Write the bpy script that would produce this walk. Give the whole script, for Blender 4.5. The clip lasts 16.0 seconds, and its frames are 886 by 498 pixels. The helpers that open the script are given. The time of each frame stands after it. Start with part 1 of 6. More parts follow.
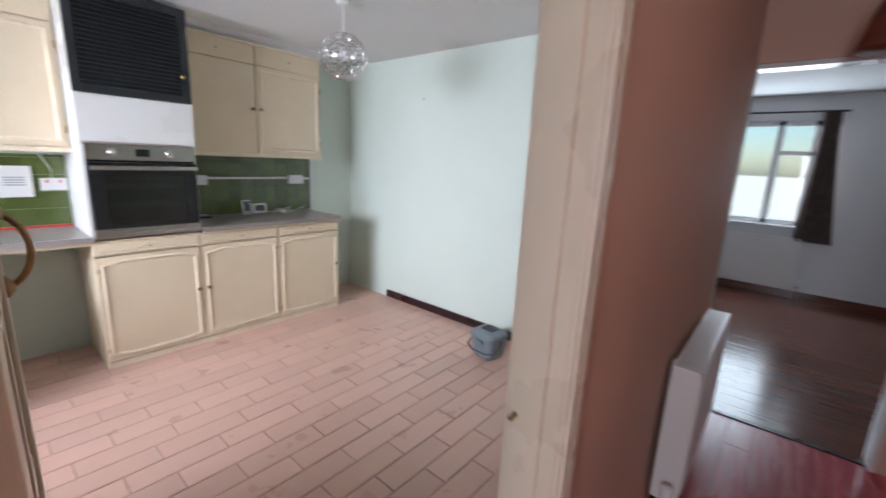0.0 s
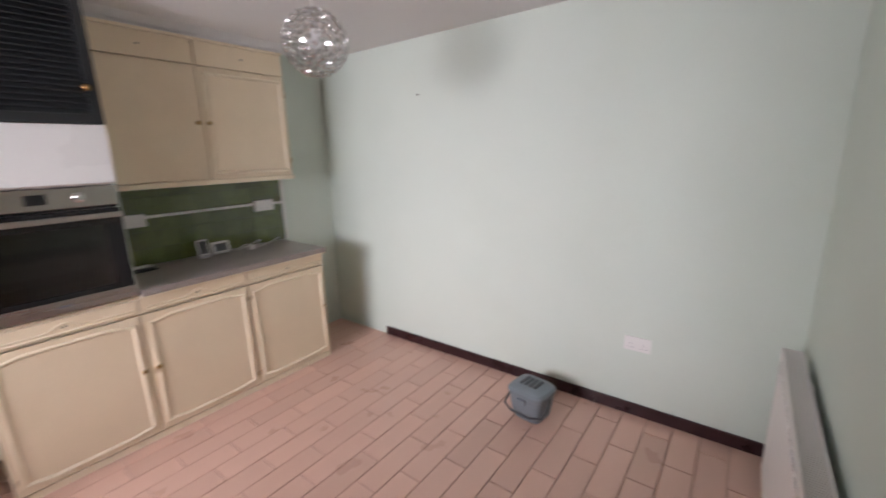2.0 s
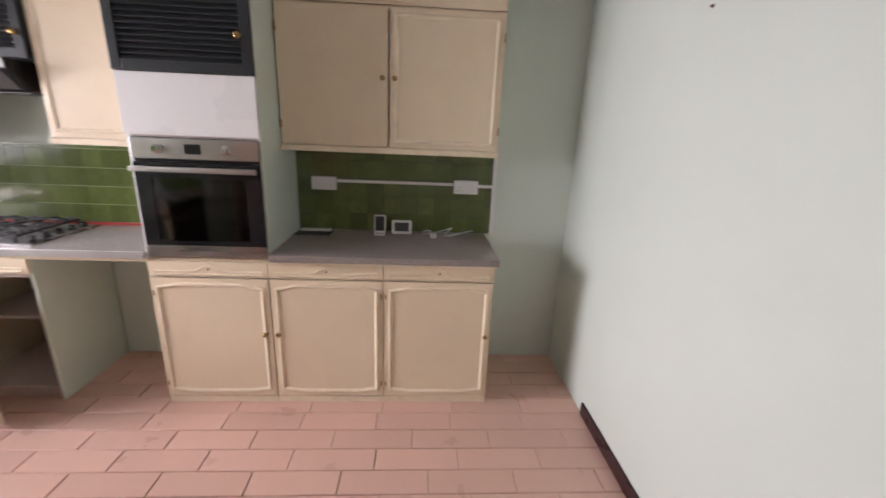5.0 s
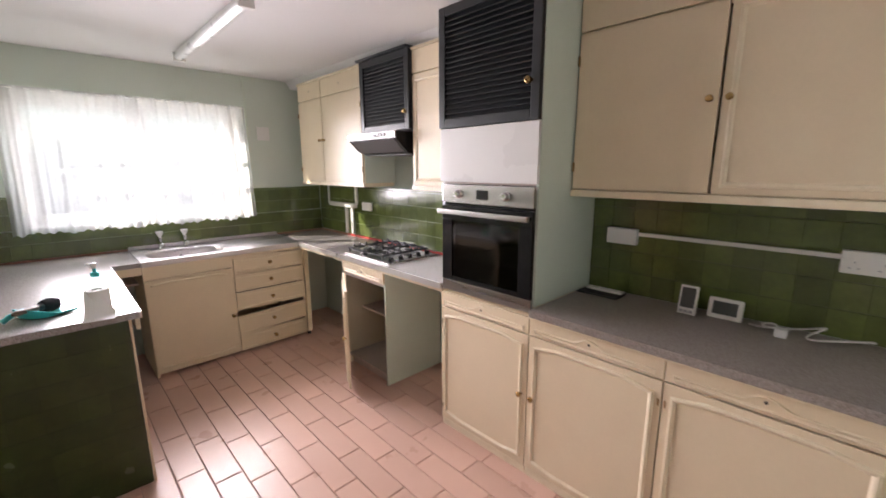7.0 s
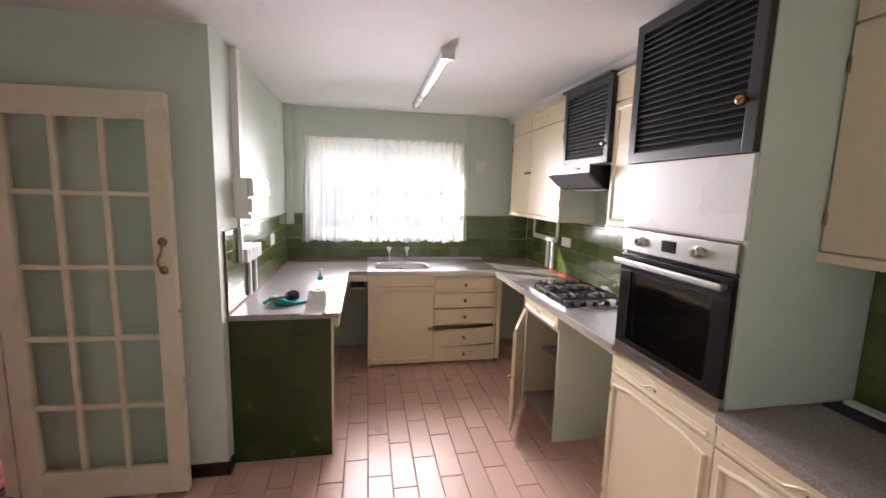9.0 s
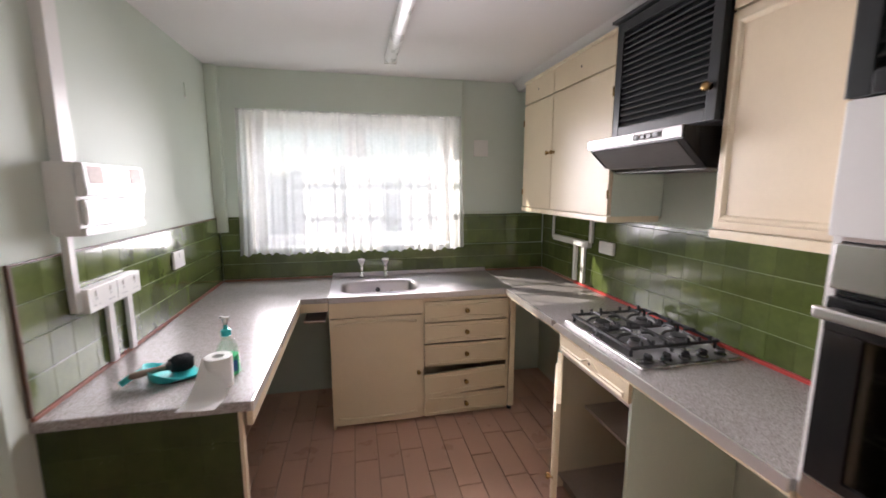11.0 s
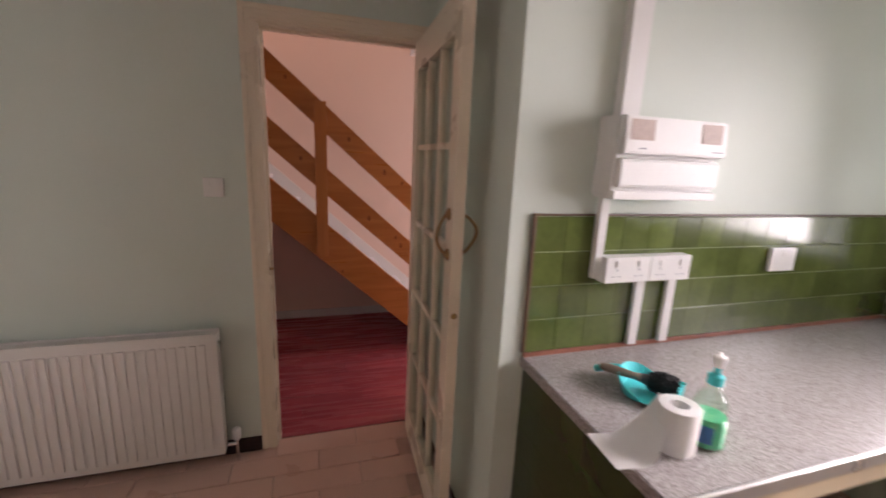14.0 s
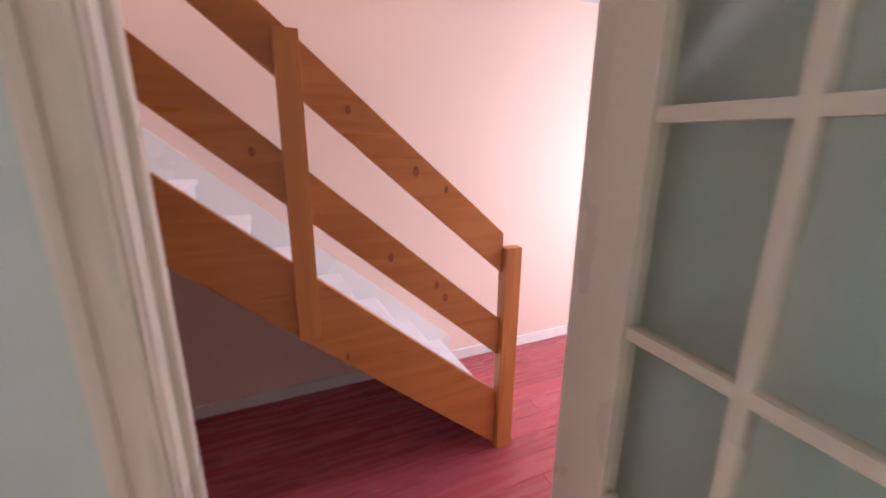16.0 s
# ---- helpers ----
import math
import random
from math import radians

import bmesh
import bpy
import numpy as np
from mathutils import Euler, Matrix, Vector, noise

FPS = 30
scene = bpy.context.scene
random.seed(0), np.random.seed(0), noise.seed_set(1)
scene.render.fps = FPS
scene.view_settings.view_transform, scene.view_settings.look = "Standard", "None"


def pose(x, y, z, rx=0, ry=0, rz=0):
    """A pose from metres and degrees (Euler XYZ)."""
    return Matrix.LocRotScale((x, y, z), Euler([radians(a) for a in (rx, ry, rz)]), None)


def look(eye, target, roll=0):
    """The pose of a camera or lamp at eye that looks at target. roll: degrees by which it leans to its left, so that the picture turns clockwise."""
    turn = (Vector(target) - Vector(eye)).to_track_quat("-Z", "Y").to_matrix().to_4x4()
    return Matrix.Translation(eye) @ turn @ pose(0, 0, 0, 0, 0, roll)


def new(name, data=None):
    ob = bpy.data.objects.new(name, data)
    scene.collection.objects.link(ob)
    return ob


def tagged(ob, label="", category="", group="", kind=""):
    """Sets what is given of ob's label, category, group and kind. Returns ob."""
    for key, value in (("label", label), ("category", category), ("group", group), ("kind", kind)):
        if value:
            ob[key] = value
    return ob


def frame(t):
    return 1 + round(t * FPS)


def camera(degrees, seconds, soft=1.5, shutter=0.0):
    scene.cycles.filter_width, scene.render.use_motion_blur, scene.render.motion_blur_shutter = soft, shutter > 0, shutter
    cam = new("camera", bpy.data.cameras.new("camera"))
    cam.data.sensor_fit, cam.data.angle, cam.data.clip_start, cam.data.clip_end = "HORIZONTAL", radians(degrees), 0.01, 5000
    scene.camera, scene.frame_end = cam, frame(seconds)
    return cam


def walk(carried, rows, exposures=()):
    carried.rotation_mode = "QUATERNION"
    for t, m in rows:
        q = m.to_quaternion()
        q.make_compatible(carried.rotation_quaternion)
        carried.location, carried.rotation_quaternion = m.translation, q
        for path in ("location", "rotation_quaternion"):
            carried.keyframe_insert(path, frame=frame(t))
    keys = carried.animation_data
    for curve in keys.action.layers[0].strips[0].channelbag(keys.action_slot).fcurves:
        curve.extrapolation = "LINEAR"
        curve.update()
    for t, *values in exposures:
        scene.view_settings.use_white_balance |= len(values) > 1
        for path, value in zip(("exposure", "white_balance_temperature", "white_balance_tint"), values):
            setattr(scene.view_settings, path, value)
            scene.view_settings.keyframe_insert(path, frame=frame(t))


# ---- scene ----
cam = camera(94.8, 16.0, soft=1.7, shutter=0.4)
PATH = [
    (0, (3.865, 1.76, 1.479), (2.61, 3.257, 1.051), 2.7),
    (0.5, (3.676, 1.914, 1.479), (2.106, 3.077, 1.053), 1.7),
    (1, (3.509, 2.011, 1.51), (1.861, 3.067, 1.104), 0.2),
    (1.5, (3.402, 2.148, 1.517), (1.773, 3.221, 1.077), -1.1),
    (2, (3.19, 2.185, 1.593), (2.019, 3.74, 1.134), -1.5),
    (2.5, (3.028, 2.284, 1.633), (2.227, 4.059, 1.176), -3.1),
    (3, (2.913, 2.586, 1.61), (2.157, 4.366, 1.101), -3.7),
    (3.2, (2.833, 2.701, 1.591), (1.981, 4.439, 1.087), -1.5),
    (5.3, (2.617, 3.734, 1.576), (0.699, 3.59, 1.027), 1.4),
    (5.5, (2.565, 3.769, 1.584), (0.659, 3.477, 1.052), 0.9),
    (6, (2.47, 3.831, 1.592), (0.684, 3.064, 1.122), 0.1),
    (6.5, (2.328, 3.989, 1.584), (0.822, 2.754, 1.132), 0.3),
    (7, (2.175, 3.908, 1.567), (0.818, 2.492, 1.175), -0.2),
    (7.5, (2.042, 3.822, 1.602), (0.853, 2.241, 1.308), -0.4),
    (8, (1.892, 3.888, 1.599), (1.283, 2.005, 1.316), 1.8),
    (8.5, (1.788, 3.967, 1.626), (1.411, 2.025, 1.333), 1.8),
    (9, (1.788, 3.966, 1.622), (1.416, 2.021, 1.344), 1.6),
    (9.2, (1.808, 3.935, 1.614), (1.406, 1.995, 1.34), 1.4),
    (11.5, (1.447, 2.598, 1.588), (1.046, 0.669, 1.267), -0.4),
    (12, (1.325, 2.322, 1.574), (1.256, 0.361, 1.213), 0.5),
    (12.5, (1.365, 2.123, 1.564), (1.807, 0.219, 1.139), 1.1),
    (13, (1.306, 2.049, 1.565), (2.551, 0.535, 1.166), 1.4),
    (13.5, (1.314, 2.1, 1.554), (3.011, 1.123, 1.148), 1.6),
    (14, (1.453, 2.216, 1.528), (3.316, 1.633, 1.093), 2.6),
    (14.5, (1.695, 2.316, 1.533), (3.582, 1.832, 1.082), 2.4),
    (15, (2.046, 2.345, 1.519), (3.934, 1.884, 1.046), 2.7),
    (15.5, (2.485, 2.32, 1.523), (4.338, 1.773, 1.008), 2.4),
    (16, (2.939, 2.308, 1.535), (4.698, 1.516, 1.008), 0.5),
]
EXPOSURES = [(0, 1.7, 5700, 4), (1.0, 1.56, 6250, 9), (1.5, 1.43, 6350, 11), (3.2, 1.58, 6200, 13), (5.5, 1.52, 6550, 15), (7.5, 1.58, 6650, 12), (9.2, 1.5, 6650, 11), (11.3, 1.18, 6550, 12), (12.5, 0.92, 6400, 12), (13.3, 0.82, 6500, 14), (14.0, 1.2, 6900, 18), (14.5, 1.55, 7400, 23), (15.5, 1.98, 6250, 17), (16, 2.08, 5800, 15)]
walk(cam, [(t, look(eye, target, roll)) for t, eye, target, roll in PATH], EXPOSURES)

# ---------------------------------------------------------------- light
world = bpy.data.worlds.new("sky")
world.use_nodes = True
scene.world = world
sky = world.node_tree.nodes.new("ShaderNodeTexSky")
sky.sky_type = "NISHITA"
sky.sun_disc = False
SUN_DIR = Vector((-0.70, 0.55, -0.50)).normalized()
sky.sun_elevation = math.asin(-SUN_DIR.z)
sky.sun_rotation = math.atan2(-SUN_DIR.x, -SUN_DIR.y)
bg = world.node_tree.nodes["Background"]
world.node_tree.links.new(sky.outputs[0], bg.inputs[0])
bg.inputs[1].default_value = 0.05

sun = bpy.data.lights.new("sun", "SUN")
sun.energy, sun.angle, sun.color = 5.0, radians(0.6), (1.0, 0.94, 0.85)
new("sun", sun).matrix_world = look((20, -20, 25), Vector((20, -20, 25)) + SUN_DIR)


def area_lamp(name, eye, target, w, h, watts, color, spread=180):
    li = bpy.data.lights.new(name, "AREA")
    li.shape, li.size, li.size_y, li.energy, li.color = "RECTANGLE", w, h, watts, color
    li.spread = radians(spread)
    new(name, li).matrix_world = look(eye, target)


# sky light standing in the openings: kitchen window, living room window, hall front door, landing window
area_lamp("window_light", (1.575, -0.045, 1.62), (1.42, 3.0, 1.05), 1.40, 0.86, 14.5, (0.98, 0.925, 1.0), 93)
area_lamp("pane_light", (1.575, -0.345, 1.62), (1.575, 3.0, 1.62), 1.42, 0.86, 2.0, (0.95, 0.96, 1.0))
area_lamp("sky_light", (1.45, -1.0, 2.75), (1.45, 0.2, 1.25), 1.50, 1.00, 29, (0.90, 0.92, 1.0), 150)
area_lamp("living_window_light", (3.6, 8.22, 1.5), (3.6, 4.0, 1.2), 1.3, 1.1, 10.5, (0.92, 0.96, 1.0))
area_lamp("front_door_light", (4.25, -0.86, 1.3), (3.75, 3.0, 0.9), 0.6, 1.5, 11, (0.90, 0.92, 1.0))
area_lamp("landing_light", (4.9, 3.5, 4.75), (4.9, 2.6, 0.0), 0.8, 1.6, 11.5, (1.0, 0.95, 0.95))

# ---------------------------------------------------------------- materials


def material(name, color, rough=0.5, metal=0.0, scale=8.0, vary=0.12, fine=90.0, bump=0.15, spread=0.0, coat=0.0, per_piece=0.0, dirt=None, dirt_scale=2.5, dirt_amount=0.0, stretch=(1, 1, 1)):
    """A painted or worn surface: colour varied at two scales, roughness variation, fine relief and optional dirt."""
    m = bpy.data.materials.new(name)
    m.use_nodes = True
    nt = m.node_tree
    N, L = nt.nodes, nt.links
    b = N["Principled BSDF"]
    b.inputs["Metallic"].default_value = metal
    b.inputs["Coat Weight"].default_value = coat
    b.inputs["Coat Roughness"].default_value = 0.08
    tc = N.new("ShaderNodeTexCoord")
    mp = N.new("ShaderNodeMapping")
    mp.inputs["Scale"].default_value = stretch
    geo = N.new("ShaderNodeNewGeometry")
    L.new(geo.outputs["Position"], mp.inputs[0])
    n1 = N.new("ShaderNodeTexNoise")
    n1.inputs["Scale"].default_value, n1.inputs["Detail"].default_value = scale, 5
    n2 = N.new("ShaderNodeTexNoise")
    n2.inputs["Scale"].default_value, n2.inputs["Detail"].default_value = fine, 3
    L.new(mp.outputs[0], n1.inputs[0])
    L.new(mp.outputs[0], n2.inputs[0])
    add = N.new("ShaderNodeMath")
    add.operation = "ADD"
    L.new(n1.outputs[0], add.inputs[0])
    sc = N.new("ShaderNodeMath")
    sc.operation = "MULTIPLY"
    sc.inputs[1].default_value = 0.45
    L.new(n2.outputs[0], sc.inputs[0])
    L.new(sc.outputs[0], add.inputs[1])
    mr = N.new("ShaderNodeMapRange")
    mr.inputs[1].default_value, mr.inputs[2].default_value = 0.4, 1.05
    mr.inputs[3].default_value, mr.inputs[4].default_value = 1 - vary, 1 + vary
    L.new(add.outputs[0], mr.inputs[0])
    val = mr.outputs[0]
    if per_piece:
        oi = N.new("ShaderNodeObjectInfo")
        pr = N.new("ShaderNodeMapRange")
        pr.inputs[3].default_value, pr.inputs[4].default_value = 1 - per_piece, 1 + per_piece
        L.new(oi.outputs["Random"], pr.inputs[0])
        mu = N.new("ShaderNodeMath")
        mu.operation = "MULTIPLY"
        L.new(val, mu.inputs[0])
        L.new(pr.outputs[0], mu.inputs[1])
        val = mu.outputs[0]
    vm = N.new("ShaderNodeVectorMath")
    vm.operation = "SCALE"
    vm.inputs[0].default_value = color
    L.new(val, vm.inputs["Scale"])
    col = vm.outputs[0]
    if dirt:
        n3 = N.new("ShaderNodeTexNoise")
        n3.inputs["Scale"].default_value, n3.inputs["Detail"].default_value = dirt_scale, 6
        L.new(geo.outputs["Position"], n3.inputs[0])
        r3 = N.new("ShaderNodeMapRange")
        r3.inputs[1].default_value, r3.inputs[2].default_value = 0.48, 0.75
        r3.inputs[3].default_value, r3.inputs[4].default_value = 0, dirt_amount
        L.new(n3.outputs[0], r3.inputs[0])
        mx = N.new("ShaderNodeMix")
        mx.data_type = "RGBA"
        L.new(r3.outputs[0], mx.inputs[0])
        L.new(col, mx.inputs[6])
        mx.inputs[7].default_value = (*dirt, 1)
        col = mx.outputs[2]
    L.new(col, b.inputs["Base Color"])
    rr = N.new("ShaderNodeMapRange")
    rr.inputs[1].default_value, rr.inputs[2].default_value = 0.3, 0.7
    rr.inputs[3].default_value, rr.inputs[4].default_value = max(0.02, rough - 0.06 - spread), min(1, rough + 0.06 + spread)
    L.new(n1.outputs[0], rr.inputs[0])
    L.new(rr.outputs[0], b.inputs["Roughness"])
    if bump:
        bp = N.new("ShaderNodeBump")
        bp.inputs["Strength"].default_value, bp.inputs["Distance"].default_value = bump, 0.002
        L.new(add.outputs[0], bp.inputs["Height"])
        L.new(bp.outputs[0], b.inputs["Normal"])
    return m


def speckled(name, base, dark, light, rough, cell=0.004):
    """Laminate worktop: two-tone speckle."""
    m = material(name, base, rough, fine=60, vary=0.1, bump=0)
    nt = m.node_tree
    N, L = nt.nodes, nt.links
    b = N["Principled BSDF"]
    L.remove(b.inputs["Roughness"].links[0])
    b.inputs["Roughness"].default_value = rough
    geo = N.new("ShaderNodeNewGeometry")
    vo = N.new("ShaderNodeTexVoronoi")
    vo.inputs["Scale"].default_value = 1 / cell
    L.new(geo.outputs["Position"], vo.inputs[0])
    no = N.new("ShaderNodeTexNoise")
    no.inputs["Scale"].default_value, no.inputs["Detail"].default_value = 320, 2
    L.new(geo.outputs["Position"], no.inputs[0])
    sep = N.new("ShaderNodeSeparateColor")
    L.new(vo.outputs["Color"], sep.inputs[0])
    ad = N.new("ShaderNodeMath")
    ad.operation = "ADD"
    L.new(sep.outputs[0], ad.inputs[0])
    L.new(no.outputs[0], ad.inputs[1])
    ra = N.new("ShaderNodeValToRGB")
    ra.color_ramp.elements[0].position, ra.color_ramp.elements[0].color = 0.28, (*dark, 1)
    ra.color_ramp.elements[1].position, ra.color_ramp.elements[1].color = 0.80, (*light, 1)
    e = ra.color_ramp.elements.new(0.52)
    e.color = (*base, 1)
    half = N.new("ShaderNodeMath")
    half.operation = "MULTIPLY"
    half.inputs[1].default_value = 0.55
    L.new(ad.outputs[0], half.inputs[0])
    L.new(half.outputs[0], ra.inputs[0])
    L.new(ra.outputs[0], b.inputs["Base Color"])
    return m


def grained(name, c0, c1, rough, axis, plank=0.0, stripe=16, along=1.6):
    """Wood: stretched grain and darker streaks along an axis."""
    st = [9, 9, 9]
    st[axis] = 0.7
    m = material(name, c0, rough, scale=3, fine=40, vary=0.2, bump=0.0, stretch=tuple(st))
    nt = m.node_tree
    N, L = nt.nodes, nt.links
    b = N["Principled BSDF"]
    geo = N.new("ShaderNodeNewGeometry")
    mp = N.new("ShaderNodeMapping")
    s2 = [stripe, stripe, stripe]
    s2[axis] = along
    mp.inputs["Scale"].default_value = s2
    L.new(geo.outputs["Position"], mp.inputs[0])
    no = N.new("ShaderNodeTexNoise")
    no.inputs["Scale"].default_value, no.inputs["Detail"].default_value, no.inputs["Distortion"].default_value = 1.0, 6, 0.8
    L.new(mp.outputs[0], no.inputs[0])
    ra = N.new("ShaderNodeValToRGB")
    ra.color_ramp.elements[0].position, ra.color_ramp.elements[0].color = 0.32, (*c1, 1)
    ra.color_ramp.elements[1].position, ra.color_ramp.elements[1].color = 0.66, (*c0, 1)
    L.new(no.outputs[0], ra.inputs[0])
    col = ra.outputs[0]
    if plank:
        oi = N.new("ShaderNodeObjectInfo")
        pr = N.new("ShaderNodeMapRange")
        pr.inputs[3].default_value, pr.inputs[4].default_value = 1 - plank, 1 + plank
        L.new(oi.outputs["Random"], pr.inputs[0])
        vm = N.new("ShaderNodeVectorMath")
        vm.operation = "SCALE"
        L.new(col, vm.inputs[0])
        L.new(pr.outputs[0], vm.inputs["Scale"])
        col = vm.outputs[0]
    L.new(col, b.inputs["Base Color"])
    return m


def clear_glass(name, tint=(0.9, 0.95, 0.92), gloss=0.09, rough=0.02):
    m = bpy.data.materials.new(name)
    m.use_nodes = True
    nt = m.node_tree
    N, L = nt.nodes, nt.links
    N.remove(N["Principled BSDF"])
    tr = N.new("ShaderNodeBsdfTransparent")
    tr.inputs[0].default_value = (*tint, 1)
    gl = N.new("ShaderNodeBsdfGlossy")
    gl.inputs["Roughness"].default_value = rough
    mx = N.new("ShaderNodeMixShader")
    mx.inputs[0].default_value = gloss
    L.new(tr.outputs[0], mx.inputs[1])
    L.new(gl.outputs[0], mx.inputs[2])
    L.new(mx.outputs[0], N["Material Output"].inputs[0])
    return m


def sheer(name):
    """Net curtain: half lets the view through, half scatters the light."""
    m = bpy.data.materials.new(name)
    m.use_nodes = True
    nt = m.node_tree
    N, L = nt.nodes, nt.links
    N.remove(N["Principled BSDF"])
    tr = N.new("ShaderNodeBsdfTransparent")
    tl = N.new("ShaderNodeBsdfTranslucent")
    tl.inputs[0].default_value = (0.93, 0.93, 0.95, 1)
    di = N.new("ShaderNodeBsdfDiffuse")
    di.inputs[0].default_value = (0.85, 0.85, 0.87, 1)
    a = N.new("ShaderNodeMixShader")
    a.inputs[0].default_value = 0.35
    L.new(tl.outputs[0], a.inputs[1])
    L.new(di.outputs[0], a.inputs[2])
    no = N.new("ShaderNodeTexNoise")
    no.inputs["Scale"].default_value = 40
    geo = N.new("ShaderNodeNewGeometry")
    L.new(geo.outputs["Position"], no.inputs[0])
    mr = N.new("ShaderNodeMapRange")
    mr.inputs[3].default_value, mr.inputs[4].default_value = 0.46, 0.56
    L.new(no.outputs[0], mr.inputs[0])
    b = N.new("ShaderNodeMixShader")
    L.new(mr.outputs[0], b.inputs[0])
    L.new(tr.outputs[0], b.inputs[1])
    L.new(a.outputs[0], b.inputs[2])
    L.new(b.outputs[0], N["Material Output"].inputs[0])
    return m


M = {}
M["mint"] = material("mint_wall_paint", (0.63, 0.695, 0.625), 0.65, scale=1.6, vary=0.035, fine=160, bump=0.12, dirt=(0.42, 0.46, 0.36), dirt_scale=1.3, dirt_amount=0.12)
M["mint_wood"] = material("mint_gloss_paint", (0.62, 0.69, 0.60), 0.4, scale=5, vary=0.04, bump=0.05)
M["ceiling"] = material("ceiling_paint", (0.73, 0.715, 0.71), 0.85, scale=1.5, vary=0.04, fine=120, bump=0.35)
M["cream"] = material("cream_cabinet_paint", (0.76, 0.635, 0.455), 0.38, scale=3, vary=0.04, fine=70, bump=0.06, dirt=(0.60, 0.48, 0.32), dirt_scale=3.5, dirt_amount=0.2)
M["cream_edge"] = material("cream_moulding_paint", (0.82, 0.71, 0.53), 0.34, scale=6, vary=0.06, fine=70, bump=0.05, dirt=(0.5, 0.37, 0.2), dirt_scale=9, dirt_amount=0.35)
M["door_paint"] = material("cream_door_paint", (0.76, 0.66, 0.525), 0.3, scale=4, vary=0.03, fine=60, bump=0.0)
M["white"] = material("white_plastic", (0.78, 0.77, 0.75), 0.35, scale=5, vary=0.03, fine=60, bump=0.02)
M["white_gloss"] = material("white_gloss_paint", (0.78, 0.77, 0.75), 0.28, scale=2, vary=0.015, fine=60, bump=0.0)
M["grey_plate"] = material("grey_legend_ink", (0.33, 0.33, 0.36), 0.5, vary=0.02, bump=0)
M["red"] = material("red_plastic", (0.55, 0.03, 0.03), 0.35, vary=0.03, bump=0)
M["tile"] = material("green_glazed_tile", (0.096, 0.126, 0.034), 0.13, scale=9, vary=0.26, fine=48, bump=0.85, per_piece=0.20, coat=0.5)
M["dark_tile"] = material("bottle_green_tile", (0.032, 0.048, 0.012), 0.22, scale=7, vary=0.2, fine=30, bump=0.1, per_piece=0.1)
M["radiator"] = material("radiator_enamel", (0.76, 0.725, 0.69), 0.35, scale=2, vary=0.015, fine=30, bump=0)
M["grout"] = material("green_grout", (0.27, 0.33, 0.18), 0.7, vary=0.15)
# green grout darkened in colour for the shade under the wall cabinet
M["shaded_grout"] = material("recess_shade_grout", (0.09, 0.11, 0.045), 0.8, vary=0.2)
M["terra"] = material("terracotta_floor_tile", (0.65, 0.42, 0.335), 0.32, scale=5, vary=0.03, fine=45, bump=0, per_piece=0.07)
M["floor_grout"] = material("floor_grout", (0.47, 0.31, 0.24), 0.85, vary=0.25, scale=12)
M["skirting"] = material("dark_maroon_skirting", (0.028, 0.008, 0.010), 0.3, scale=10, vary=0.3, bump=0.06)
M["worktop"] = speckled("speckled_grey_laminate", (0.335, 0.305, 0.295), (0.215, 0.19, 0.185), (0.46, 0.43, 0.42), 0.27, 0.0034)
M["worktop_brown"] = speckled("speckled_brown_laminate", (0.27, 0.235, 0.21), (0.19, 0.16, 0.145), (0.36, 0.32, 0.295), 0.3, 0.0034)
M["alu"] = material("aluminium_trim", (0.72, 0.70, 0.68), 0.32, metal=0.7, vary=0.06, bump=0.02)
M["steel"] = material("brushed_steel", (0.56, 0.54, 0.52), 0.27, metal=1.0, scale=4, vary=0.06, fine=200, bump=0.05, stretch=(1, 0.06, 1))
M["sink"] = material("worn_sink_steel", (0.52, 0.49, 0.50), 0.36, metal=1.0, scale=4, vary=0.03, fine=150, bump=0.0)
M["chrome"] = material("chrome", (0.8, 0.8, 0.8), 0.08, metal=1.0, vary=0.02, bump=0)
M["dark_brass"] = material("tarnished_brass", (0.34, 0.215, 0.11), 0.35, metal=1.0, scale=30, vary=0.3, bump=0.04)
M["brass"] = material("aged_brass", (0.40, 0.26, 0.11), 0.28, metal=1.0, scale=30, vary=0.25, bump=0.04)
M["black"] = material("black_gloss", (0.012, 0.012, 0.013), 0.16, vary=0.1, bump=0.02)
M["black_matt"] = material("black_cast_iron", (0.02, 0.02, 0.022), 0.5, vary=0.2, fine=200, bump=0.2)
M["louvre"] = material("anthracite_louvre_paint", (0.020, 0.023, 0.025), 0.34, scale=12, vary=0.2, bump=0.06)
M["oven_glass"] = clear_glass("tinted_oven_glass", (0.30, 0.30, 0.31), 0.09, 0.06)
M["hob_plate"] = material("dull_hob_steel", (0.30, 0.29, 0.295), 0.30, metal=0.9, scale=6, vary=0.12, fine=120, bump=0.03)
M["hood_steel"] = material("dull_hood_steel", (0.24, 0.23, 0.225), 0.33, metal=1.0, scale=5, vary=0.08, fine=150, bump=0.05)
M["visor"] = material("dull_grey_visor", (0.085, 0.078, 0.074), 0.5, scale=5, vary=0.1)
M["oven_inner"] = material("oven_enamel", (0.24, 0.24, 0.25), 0.35, vary=0.1)
M["glass"] = clear_glass("window_glass", (0.96, 0.97, 0.97), 0.05)
M["door_glass"] = clear_glass("door_pane_glass", (0.92, 0.95, 0.93), 0.07, 0.08)
M["crystal"] = clear_glass("crystal_bead", (0.90, 0.89, 0.88), 0.38, 0.05)
M["sheer"] = sheer("net_curtain")
M["upvc"] = material("white_window_frame", (0.80, 0.80, 0.80), 0.3, vary=0.02, bump=0.01)
M["reveal"] = material("cream_reveal_paint", (0.80, 0.74, 0.66), 0.5, scale=3, vary=0.04, bump=0.05)
